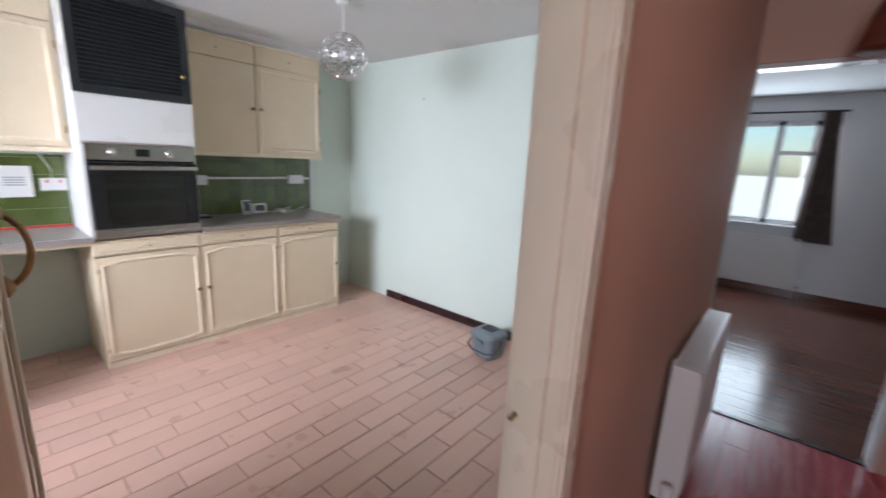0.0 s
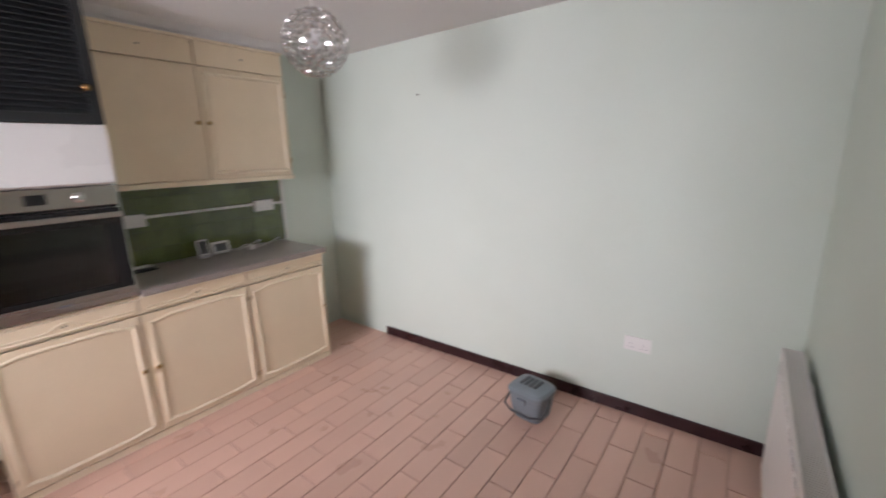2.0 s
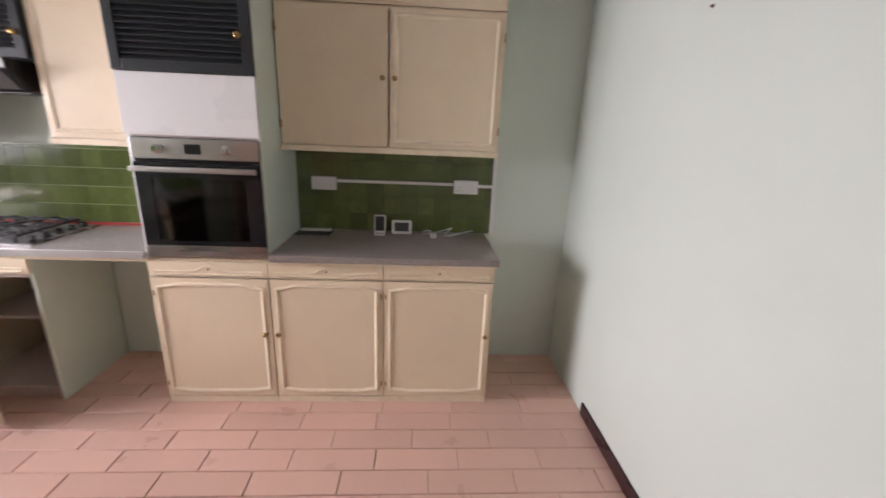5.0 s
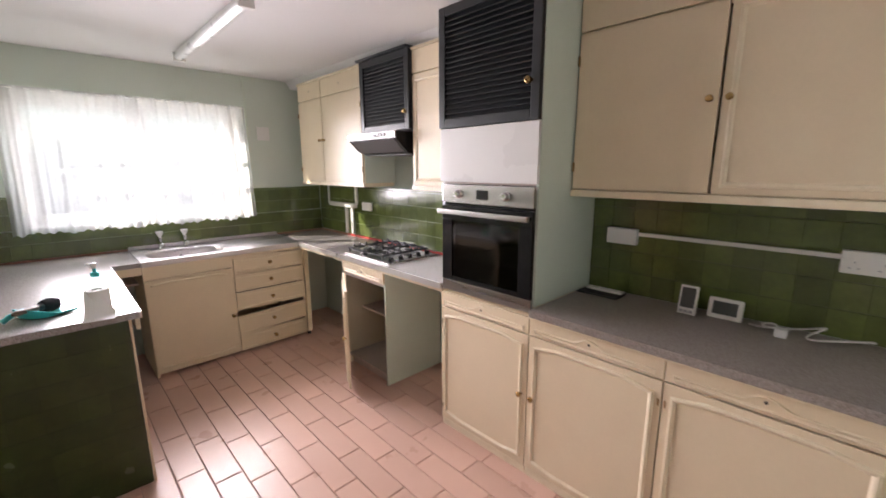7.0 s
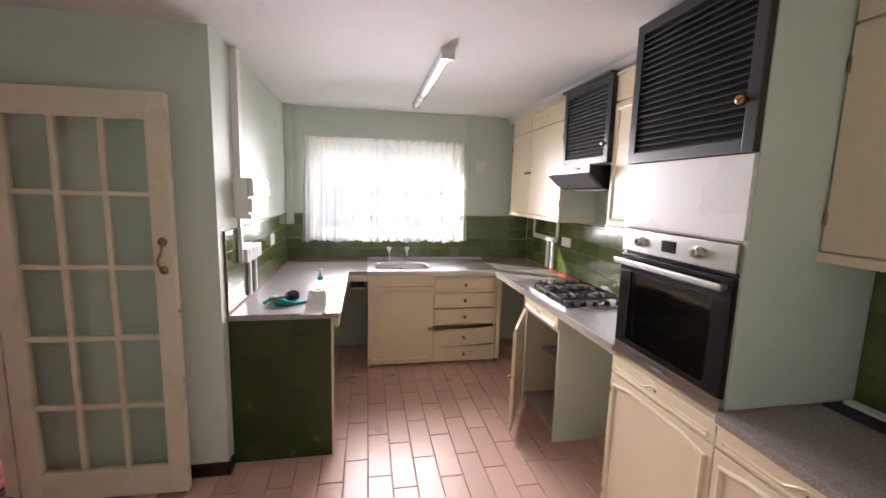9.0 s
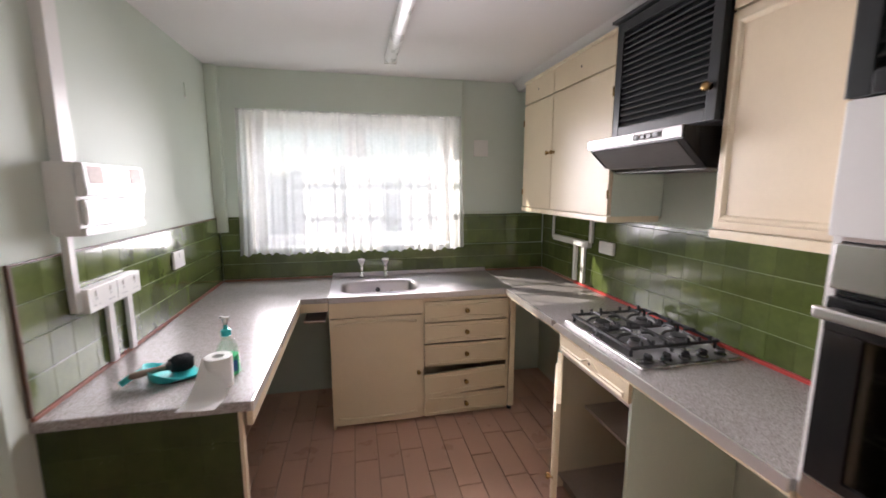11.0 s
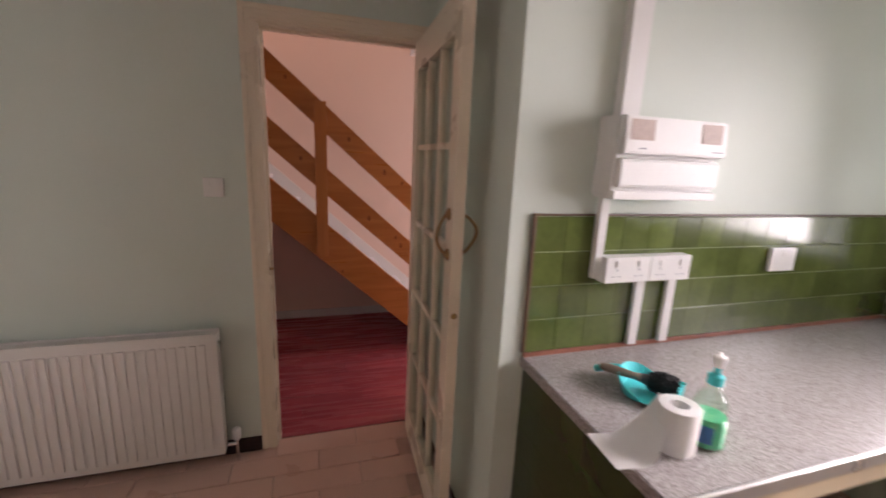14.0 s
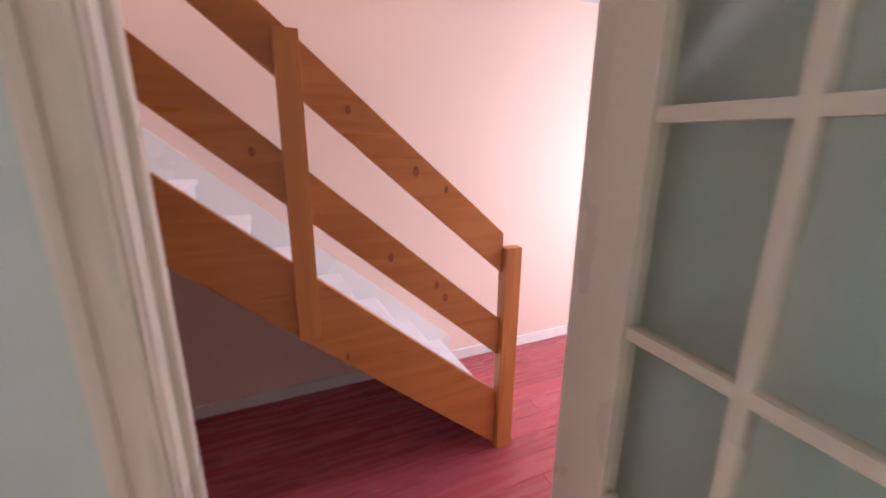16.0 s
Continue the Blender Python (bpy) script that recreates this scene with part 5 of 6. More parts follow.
bm.faces.new(base + [f0[1], f0[0]])
for i in range(NP):
    bm.faces.new((base[i], base[i + 1], rim[i + 1], rim[i]))
fr = [bm.verts.new(m @ Vector((0.085, y, 0.013))) for y in (0.110, -0.110)]
bm.faces.new((base[0], rim[0], fr[0], f0[0]))
bm.faces.new((base[-1], f0[1], fr[1], rim[-1]))
bmesh.ops.recalc_face_normals(bm, faces=bm.faces)
bmesh.ops.solidify(bm, geom=list(bm.faces), thickness=0.0022)
part("pan", bm, "teal", pan)
bm = bmesh.new()
tube(bm, [m @ Vector(p) for p in ((-0.075, 0, 0.044), (-0.10, 0, 0.046), (-0.135, 0, 0.034), (-0.165, 0, 0.018))], 0.011, 10)
part("handle", bm, "teal", pan, smooth=True)
brush = thing("hand_brush", (2.27, 1.31, WZ), "tan hand brush with black bristles resting on the dustpan", "brush")
m = pose(2.282, 1.346, WZ + 0.040, 0, -4, 47)
along = m.to_3x3() @ Vector((1, 0, 0))
bm = bmesh.new()
lathe(bm, m @ Vector((0.005, 0, 0)), [(0.013, 0), (0.010, 0.02), (0.012, 0.06), (0.013, 0.09), (0.010, 0.108), (0.003, 0.113)], 12, axis=along)
part("handle", bm, "handle_brown", brush, smooth=True)
bm = bmesh.new()
lathe(bm, m @ Vector((-0.085, 0, 0)), [(0.004, 0), (0.020, 0.006), (0.025, 0.03), (0.021, 0.06), (0.014, 0.085), (0.012, 0.095)], 14, axis=along)
part("block", bm, "caddy_dark", brush, smooth=True)
bm = bmesh.new()
rng = random.Random(3)
for i in range(12):
    for j in range(16):
        a = 2 * math.pi * (j + 0.5 * (i % 2)) / 16
        r0 = 0.018
        r1 = (0.026 + 0.007 * math.sin(i / 11 * math.pi)) + rng.uniform(-0.003, 0.002)
        xx = -0.082 + 0.0062 * i
        p = m @ Vector((xx, r0 * math.cos(a), r0 * math.sin(a)))
        q = m @ Vector((xx - 0.004 + rng.uniform(-0.003, 0.003), r1 * math.cos(a), r1 * math.sin(a)))
        rod(bm, p, q, 0.0045, 0.003, 5)
part("bristles", bm, "bristle", brush)

roll = thing("paper_towel_roll", (2.075, 1.447, WZ), "white paper towel roll standing with a loose sheet", "paper roll")
bm = bmesh.new()
R, r0, H = 0.044, 0.019, 0.106
n = 40
rings = []
for rr, zz in ((r0, 0.0), (R, 0.0), (R + 0.0006, 0.002), (R + 0.0006, H - 0.002), (R - 0.001, H), (r0, H), (r0, 0.0)):
    rings.append([bm.verts.new((2.075 + rr * (1 + 0.012 * math.sin(5 * a)) * math.cos(a), 1.447 + rr * math.sin(a), WZ + zz)) for a in (2 * math.pi * i / n for i in range(n))])
for a, b in zip(rings, rings[1:]):
    for i in range(n):
        bm.faces.new((a[i], a[(i + 1) % n], b[(i + 1) % n], b[i]))
bmesh.ops.remove_doubles(bm, verts=bm.verts, dist=1e-5)
part("roll", bm, "paper", roll, smooth=False)
bm = bmesh.new()
lathe(bm, (2.075, 1.447, WZ), [(r0 - 0.0005, 0.002), (r0 - 0.0005, H - 0.055)], 24)
part("tube", bm, "card", roll, "brown card tube")
bm = bmesh.new()
gr = []
for i in range(13):
    s = i / 12
    lift = 0.105 * max(0.0, 1 - s * 1.5) ** 1.6 + 0.002
    px, py = 2.125 + 0.02 * s, 1.455 + 0.165 * s
    gr.append([bm.verts.new((px - 0.115 * u * (0.35 + 0.65 * min(1, s * 2.2)) + 0.01 * s, py + 0.01 * u, WZ + lift * (1 - 0.1 * u) + (0.001 if s > 0.7 else 0))) for u in (0, 0.33, 0.66, 1)])
for a, b in zip(gr, gr[1:]):
    for k in range(3):
        bm.faces.new((a[k], a[k + 1], b[k + 1], b[k]))
part("loose_sheet", bm, "paper", roll, smooth=True)

bottle = thing("soap_bottle", (2.070, 1.360, WZ), "clear pump bottle half full of green soap", "bottle")
bprof = [(0.040, 0.0), (0.043, 0.006), (0.041, 0.06), (0.036, 0.10), (0.026, 0.125), (0.015, 0.135), (0.014, 0.150)]
bm = bmesh.new()
lathe(bm, (2.070, 1.360, WZ), bprof, 24)
part("bottle", bm, "bottle", bottle, smooth=True)
bm = bmesh.new()
lathe(bm, (2.070, 1.360, WZ + 0.003), [(0.037, 0), (0.040, 0.005), (0.0385, 0.055), (0.036, 0.070)], 24)
part("liquid", bm, "liquid", bottle, "bright green liquid soap")
bm = bmesh.new()
lathe(bm, (2.070, 1.360, WZ + 0.150), [(0.017, 0), (0.017, 0.020), (0.008, 0.024), (0.006, 0.045)], 18)
part("collar", bm, "teal", bottle, "turquoise pump collar")
bm = bmesh.new()
lathe(bm, (2.070, 1.360, WZ + 0.190), [(0.007, 0), (0.010, 0.006), (0.012, 0.022), (0.013, 0.026), (0.006, 0.028)], 14)
tube(bm, [(2.070, 1.360, WZ + 0.210), (2.085, 1.340, WZ + 0.212), (2.097, 1.324, WZ + 0.206)], 0.0045, 8)
part("pump_head", bm, "white", bottle, "white pump head with nozzle", smooth=True)
bm = bmesh.new()
for a0 in range(6):
    a = 1.5 + a0 * 0.18
    b = a + 0.18
    q = [(2.070 + 0.0438 * math.cos(t), 1.360 + 0.0438 * math.sin(t)) for t in (a, b)]
    vs = [bm.verts.new((x, y, WZ + z)) for (x, y), z in ((q[0], 0.02), (q[1], 0.02), (q[1], 0.062), (q[0], 0.062))]
    bm.faces.new(vs)
part("label", bm, "blue_label", bottle, "dark blue label")

# ---------------------------------------------------------------- floor caddy
cad = thing("food_waste_caddy", (2.27, 4.275, 0), "grey plastic food caddy with carry handle on floor", "bin")
m = pose(2.268, 4.275, 0, 0, 0, -8) @ Matrix.Diagonal((1.0, 1.0, 1.05, 1))
bm = bmesh.new()
prof = [(0.085, 0.075, 0.0), (0.098, 0.088, 0.02), (0.118, 0.105, 0.15), (0.122, 0.108, 0.155), (0.122, 0.108, 0.165)]
rings = []
for hx, hy, z in prof:
    rings.append([bm.verts.new(m @ Vector((x, y, z))) for x, y in rounded(0, 0, hx, hy, 0, 32)])
for a, b in zip(rings, rings[1:]):
    for i in range(32):
        bm.faces.new((a[i], a[(i + 1) % 32], b[(i + 1) % 32], b[i]))
bm.faces.new(rings[0])
bm.faces.new(rings[-1])
part("tub", bm, "caddy", cad)
bm = bmesh.new()
rings = []
for f, z in ((1.03, 0.166), (1.03, 0.178), (0.94, 0.192), (0.6, 0.205), (0.3, 0.208)):
    rings.append([bm.verts.new(m @ Vector((x, y, z))) for x, y in rounded(0, 0, 0.122 * f, 0.108 * f, 0, 32)])
for a, b in zip(rings, rings[1:]):
    for i in range(32):
        bm.faces.new((a[i], a[(i + 1) % 32], b[(i + 1) % 32], b[i]))
bm.faces.new(rings[0])
bm.faces.new(rings[-1])
lid = part("lid", bm, "caddy", cad)
bm = bmesh.new()
for k in range(4):
    box(bm, -0.055 + k * 0.03, -0.045, 0.203, -0.036 + k * 0.03, 0.045, 0.214, bevel=0.003, m=m)
part("grip", bm, "caddy_dark", lid, "dark grip on the lid")
bm = bmesh.new()
tube(bm, [m @ Vector(p) for p in ((-0.125, 0, 0.15), (-0.135, -0.04, 0.11), (-0.13, -0.10, 0.075), (-0.06, -0.125, 0.062), (0.06, -0.125, 0.062), (0.13, -0.10, 0.075), (0.135, -0.04, 0.11), (0.125, 0, 0.15))], 0.006, 8)
part("carry_handle", bm, "caddy_dark", cad, smooth=True)
part("front_tab", bx(-0.03, -0.125, 0.125, 0.03, -0.104, 0.150, bevel=0.004, m=m), "caddy", cad)

# ---------------------------------------------------------------- radiators


def radiator(name, face, w, h, depth, label, valve_side):
    """Panel radiator on a face whose origin is its lower corner; ribs, grille top and side covers."""
    t = thing(name, face.at(w / 2, 0, depth / 2), label, "radiator")
    bm = bmesh.new()
    face.box(bm, 0.012, 0.0, depth - 0.016, w - 0.012, h - 0.012, depth - 0.004, 0.004)
    face.box(bm, 0.012, 0.0, 0.030, w - 0.012, h - 0.012, 0.042, 0.004)
    part("panel", bm, "radiator", t)
    n = int((w - 0.08) / 0.039)
    p = (w - 0.08) / n
    for k in range(n):
        bm = bmesh.new()
        a = 0.04 + (k + 0.5) * p
        face.box(bm, a - p * 0.34, 0.035, depth - 0.006, a + p * 0.34, h - 0.05, depth + 0.005, 0.0055)
        part("rib", bm, "radiator", t)
    bm = bmesh.new()
    face.box(bm, 0.0, h - 0.014, depth - 0.008, w, h, depth, 0.002)
    face.box(bm, 0.0, h - 0.014, 0.026, w, h, 0.034, 0.002)
    k = int(w / 0.011)
    for i in range(k):
        a = 0.01 + i * (w - 0.02) / k
        face.box(bm, a, h - 0.010, 0.034, a + 0.0045, h - 0.004, depth - 0.008)
    part("grille", bm, "radiator", t, "slotted white top grille")
    for a in (0.0, w - 0.012):
        bm = bmesh.new()
        face.box(bm, a, 0.005, 0.026, a + 0.012, h - 0.001, depth + 0.001, 0.003)
        part("side_cover", bm, "radiator", t)
    for a in (0.2, w - 0.2):
        bm = bmesh.new()
        face.box(bm, a - 0.02, 0.05, 0.001, a + 0.02, h - 0.06, 0.030)
        part("bracket", bm, "radiator", t)
    bm = bmesh.new()
    rod(bm, face.at(w + 0.001, h - 0.05, depth - 0.03), face.at(w + 0.012, h - 0.05, depth - 0.03), 0.011)
    part("bleed_plug", bm, "chrome", t)
    for a, s in ((w, 1), (0.0, -1)):
        bm = bmesh.new()
        rod(bm, face.at(a + s * 0.001, 0.03, depth - 0.035), face.at(a + s * 0.05, 0.03, depth - 0.035), 0.009)
        b0 = face.at(a + s * 0.05, 0.03, depth - 0.035)
        rod(bm, (b0.x, b0.y, 0.0), (b0.x, b0.y, b0.z + 0.025), 0.008)
        v = part("valve", bm, "chrome", t)
        bm = bmesh.new()
        lathe(bm, b0 + Vector((0, 0, 0.025)), [(0.014, 0), (0.020, 0.008), (0.020, 0.055), (0.012, 0.062)], 16)
        part("valve_head", bm, "white", v, smooth=True)
    return t


radiator("radiator", Face((XD, 4.44, 0.065), (0, -1, 0), (0, 0, 1)), 1.765, 0.635, 0.10, "white ribbed panel radiator on the door wall", 1)
radiator("radiator", Face((XH, 3.47, 0.14), (0, 1, 0), (0, 0, 1)), 0.90, 0.60, 0.125, "white panel radiator on the hall wall", -1)

# ---------------------------------------------------------------- glazed door, standing open
hx_, hy_ = 3.482, 1.742
DW, DH, DT = 0.772, 2.035, 0.040
da = math.atan2(0.030, -0.77)
door_1 = thing("door_1", (hx_, hy_, 0.006), "open cream painted door with fifteen glass panes", "door", kind="structure")
dface = Face((hx_, hy_, 0.008), (math.cos(da), math.sin(da), 0), (0, 0, 1))
sw_, top_, bot_, mid_ = 0.090, 0.128, 0.150, 0.024
bm = bmesh.new()
for a in ((0, 0, sw_, DH), (DW - sw_, 0, DW, DH), (sw_, 0, DW - sw_, bot_), (sw_, DH - top_, DW - sw_, DH)):
    dface.box(bm, a[0], a[1], -DT / 2, a[2], a[3], DT / 2, 0.003)
part("door_leaf", bm, "door_paint", door_1)
pw = (DW - 2 * sw_ - 2 * mid_) / 3
phh = (DH - top_ - bot_ - 4 * mid_) / 5
for i in range(2):
    a = sw_ + pw + i * (pw + mid_)
    bm = bmesh.new()
    dface.box(bm, a, bot_, -DT * 0.36, a + mid_, DH - top_, DT * 0.36, 0.006)
    part("glazing_bar", bm, "door_paint", door_1)
for j in range(4):
    b = bot_ + phh + j * (phh + mid_)
    bm = bmesh.new()
    dface.box(bm, sw_, b, -DT * 0.33, DW - sw_, b + mid_, DT * 0.33, 0.006)
    part("glazing_bar", bm, "door_paint", door_1)
for i in range(3):
    for j in range(5):
        a, b = sw_ + i * (pw + mid_), bot_ + j * (phh + mid_)
        bm = bmesh.new()
        dface.box(bm, a - 0.004, b - 0.004, -0.002, a + pw + 0.004, b + phh + 0.004, 0.002)
        part("pane", bm, "door_glass", door_1)
for side in (1, -1):
    bm = bmesh.new()
    a, z0 = DW - 0.046, 1.198
    pts = []
    for i in range(13):
        s = i / 12
        pts.append(dface.at(a - 0.010 * math.sin(math.pi * s * 2), z0 - 0.002 + 0.140 * s, side * (DT / 2 + 0.008 + (0.034 if side > 0 else 0.052) * math.sin(math.pi * s) ** 0.7)))
    tube(bm, pts, 0.006, 10)
    hd = part("door_handle", bm, "dark_brass", door_1, "aged brass pull handle", smooth=True)
    for zz in (z0 - 0.002, z0 + 0.138):
        bm = bmesh.new()
        lathe(bm, dface.at(a, zz, side * DT / 2), [(0.022, 0), (0.021, 0.004), (0.014, 0.009), (0.009, 0.014)], 18, dface.n * side)
        part("rose", bm, "dark_brass", hd, smooth=True)
bm = bmesh.new()
rod(bm, dface.at(DW, 0.985, 0), dface.at(DW + 0.002, 0.985, 0), 0.011)
part("latch", bm, "brass", door_1)
for zz in (0.2, 1.0, 1.75):
    bm = bmesh.new()
    rod(bm, (hx_ + 0.012, hy_ - 0.014, zz - 0.045), (hx_ + 0.012, hy_ - 0.014, zz + 0.045), 0.007)
    box(bm, hx_ - 0.002, hy_ - 0.016, zz - 0.045, hx_ + 0.024, hy_ - 0.012, zz + 0.045)
    part("hinge", bm, "brass", door_1)

# ---------------------------------------------------------------- ceiling fittings
strip = thing("strip_light", (1.345, 1.03, 2.345), "white fluorescent strip light under the ceiling", "ceiling light")
bm = bmesh.new()
box(bm, 1.325, 0.24, 2.372, 1.375, 1.668, CEIL - 0.001, bevel=0.003)
part("housing", bm, "white", strip)
bm = bmesh.new()
n = 12
outl = [(1.35 + 0.034 * math.cos(math.pi + math.pi * i / n), 0.27, 2.372 + 0.03 * math.sin(math.pi + math.pi * i / n)) for i in range(n + 1)]
prism(bm, outl, (0, 1.368, 0))
part("diffuser", bm, "tube", strip)
for ya, yb in ((0.238, 0.27), (1.638, 1.670)):
    part("end_cap", bx(1.313, ya, 2.338, 1.387, yb, 2.398, bevel=0.004), "white", strip)

pend = thing("pendant_light", (1.59, 3.42, 1.935), "round crystal bead pendant lamp on a short flex", "pendant lamp")
PC = Vector((1.59, 3.42, 2.075))
bm = bmesh.new()
lathe(bm, (1.59, 3.42, CEIL - 0.034), [(0.030, 0), (0.044, 0.010), (0.048, 0.033)], 24)
part("ceiling_rose", bm, "white", pend, smooth=True)
bm = bmesh.new()
rod(bm, (1.59, 3.42, 2.20), (1.59, 3.42, CEIL - 0.03), 0.004, seg=8)
part("flex", bm, "white", pend)
bm = bmesh.new()
lathe(bm, (1.59, 3.42, 2.13), [(0.018, 0), (0.018, 0.06), (0.010, 0.075)], 14)
part("lamp_holder", bm, "chrome", pend)
bm = bmesh.new()
lathe(bm, (1.59, 3.42, 2.055), [(0.012, 0), (0.027, 0.02), (0.028, 0.04), (0.014, 0.075)], 14)
part("bulb", bm, "tube", pend, smooth=True)
bm = bmesh.new()
R = 0.138
for k in range(8):
    a = math.pi * k / 8
    pts = [PC + Vector((R * math.cos(t) * math.cos(a), R * math.cos(t) * math.sin(a), R * math.sin(t))) for t in (2 * math.pi * i / 32 for i in range(32))]
    tube(bm, pts, 0.0014, 5, closed=True)
part("wire_frame", bm, "chrome", pend)
bm = bmesh.new()
rng = random.Random(21)
for i in range(120):
    z = rng.uniform(-0.96, 0.96)
    a = rng.uniform(0, 2 * math.pi)
    rr = math.sqrt(1 - z * z)
    d = Vector((rr * math.cos(a), rr * math.sin(a), z))
    q = (d + Vector([rng.uniform(-0.35, 0.35) for _ in range(3)])).to_track_quat("Z", "Y").to_matrix()
    cr = rng.uniform(0.013, 0.024)
    tube(bm, [PC + d * (R - 0.004) + q @ Vector((cr * math.cos(t), cr * math.sin(t), 0)) for t in (2 * math.pi * k / 12 for k in range(12))], 0.0013, 4, closed=True)
part("wire_mesh", bm, "chrome", pend, "curled chrome wires")
bm = bmesh.new()
golden = math.pi * (3 - 5 ** 0.5)
cnt = 210
for i in range(cnt):
    z = 1 - 2 * (i + 0.5) / cnt
    rr = math.sqrt(1 - z * z)
    d = Vector((rr * math.cos(i * golden), rr * math.sin(i * golden), z))
    c = PC + d * R
    q = d.to_track_quat("Z", "Y").to_matrix().to_4x4()
    bmesh.ops.create_cone(bm, cap_ends=True, segments=7, radius1=0.0105, radius2=0.006, depth=0.007, matrix=Matrix.Translation(c) @ q)
part("crystal_shade", bm, "crystal", pend, "clear faceted crystal beads")

# small grey cable stub high on the window side of the east wall
stub = thing("cable_stub", (XK, 0.155, 2.11), "short mint painted cable stub on the wall", "cable clip")
part("clip", bx(XK - 0.008, 0.147, 2.115, XK, 0.163, 2.195, bevel=0.003), "mint_wood", stub)
part("base", bx(XK - 0.004, 0.143, 2.11, XK, 0.167, 2.125, bevel=0.001), "white", stub)

# ---------------------------------------------------------------- stairs in the hall
stair = thing("staircase", (4.92, 2.9, 0), "carpeted open-sided staircase with orange pine strings and rails", "staircase")
SL = 0.873
XT = 4.440
STEP_G, STEP_R = 0.2175, 0.19
Y0 = 1.294


def slope_board(name, x0, x1, z_at, width, ya, yb, label=""):
    """A raking board; z_at is the top edge's height at y = 1.42."""
    bm = bmesh.new()
    top = lambda y: z_at + SL * (y - 1.42)
    pts = [(x0, ya, top(ya)), (x0, yb, top(yb)), (x0, yb, top(yb) - width), (x0, ya, top(ya) - width)]
    prism(bm, pts, (x1 - x0, 0, 0))
    bmesh.ops.bevel(bm, geom=list(bm.edges), offset=0.003, segments=1, affect="EDGES")
    return part(name, bm, "pine_y", stair, label)


def knots(ob, x, z_at, width, spots):
    for y, f, r in spots:
        bm = bmesh.new()
        z = z_at + SL * (y - 1.42) - width * f
        rod(bm, (x - 0.0015, y, z), (x + 0.002, y, z), r * 1.45, seg=14)
        bmesh.ops.scale(bm, verts=bm.verts, vec=(1, 0.75, 1.25), space=Matrix.Translation((-x, -y, -z)))
        part("knot", bm, "knot", ob)


s1 = slope_board("string", XT, XT + 0.035, 0.390, 0.300, 1.335, 4.4, "orange pine stair string")
r1 = slope_board("middle_rail", XT, XT + 0.028, 0.785, 0.188, 1.335, 3.9)
r2 = slope_board("handrail_board", XT, XT + 0.028, 1.202, 0.188, 1.335, 3.3)
knots(r1, XT, 0.795, 0.19, ((1.62, 0.55, 0.011), (1.66, 0.4, 0.009), (1.86, 0.55, 0.011), (2.32, 0.5, 0.009), (2.66, 0.3, 0.007)))
knots(r2, XT, 1.215, 0.19, ((1.62, 0.3, 0.008), (1.75, 0.5, 0.011), (2.0, 0.5, 0.009), (2.40, 0.4, 0.008)))
knots(s1, XT, 0.398, 0.30, ((2.05, 0.9, 0.007),))
bm = bmesh.new()
box(bm, XT - 0.028, 1.250, 0.0, XT + 0.033, 1.334, 1.06, bevel=0.004)
part("newel_post", bm, "pine_z", stair, "square orange pine newel post")
bm = bmesh.new()
box(bm, XT - 0.026, 2.148, 0.80, XT - 0.001, 2.228, 1.862, bevel=0.003)
part("post", bm, "pine_z", stair)
bm = bmesh.new()
for k in range(13):
    y = Y0 + k * STEP_G
    z = (k + 1) * STEP_R
    nm = bmesh.new()
    box(nm, XT + 0.036, y - 0.02, z - 0.024, XS - 0.015, y + STEP_G, z, bevel=0.008)
    part("tread", nm, "carpet", stair)
    nm = bmesh.new()
    box(nm, XT + 0.036, y, z - STEP_R + 0.002, XS - 0.015, y + 0.018, z - 0.023, bevel=0.002)
    part("riser", nm, "carpet", stair)
bm.free()
bm = bmesh.new()
prism(bm, [(XS - 0.015, 1.20, 0.0), (XS - 0.015, 1.28, 0.0), (XS - 0.015, 4.4, 0.02 + SL * 3.12), (XS - 0.015, 4.4, 0.27 + SL * 3.12), (XS - 0.015, 1.28, 0.27), (XS - 0.015, 1.20, 0.20)], (0.0145, 0, 0))
part("wall_string", bm, "white_gloss", stair, "white painted wall string")

# hall pendant shade, front door light side
sh = thing("lampshade", (4.09, 4.2, 1.98), "rust-brown fabric lampshade hanging in the hall", "lampshade")
bm = bmesh.new()
lathe(bm, (4.09, 4.2, 1.98), [(0.13, 0), (0.135, 0.01), (0.09, 0.18), (0.085, 0.18)], 28)
part("shade", bm, "rust", sh, smooth=True)
bm = bmesh.new()
rod(bm, (4.09, 4.2, 2.15), (4.09, 4.2, CEIL), 0.004, seg=8)
part("flex", bm, "white", sh)

# front door glazing at the end of the hall
fd = thing("door_2", (4.35, -0.95, 0), "white front door with tall obscured glass", "door", kind="structure")
bm = bmesh.new()
for a in ((3.95, 0, 4.05, 2.1), (4.65, 0, 4.75, 2.1), (4.05, 0, 4.65, 0.3), (4.05, 1.98, 4.65, 2.1)):
    box(bm, a[0], -0.98, a[1], a[2], -0.93, a[3], bevel=0.004)
part("door_leaf", bm, "upvc", fd)
p = part("pane", bx(4.05, -0.958, 0.3, 4.65, -0.952, 1.98), "glass", fd)
p.visible_shadow = False

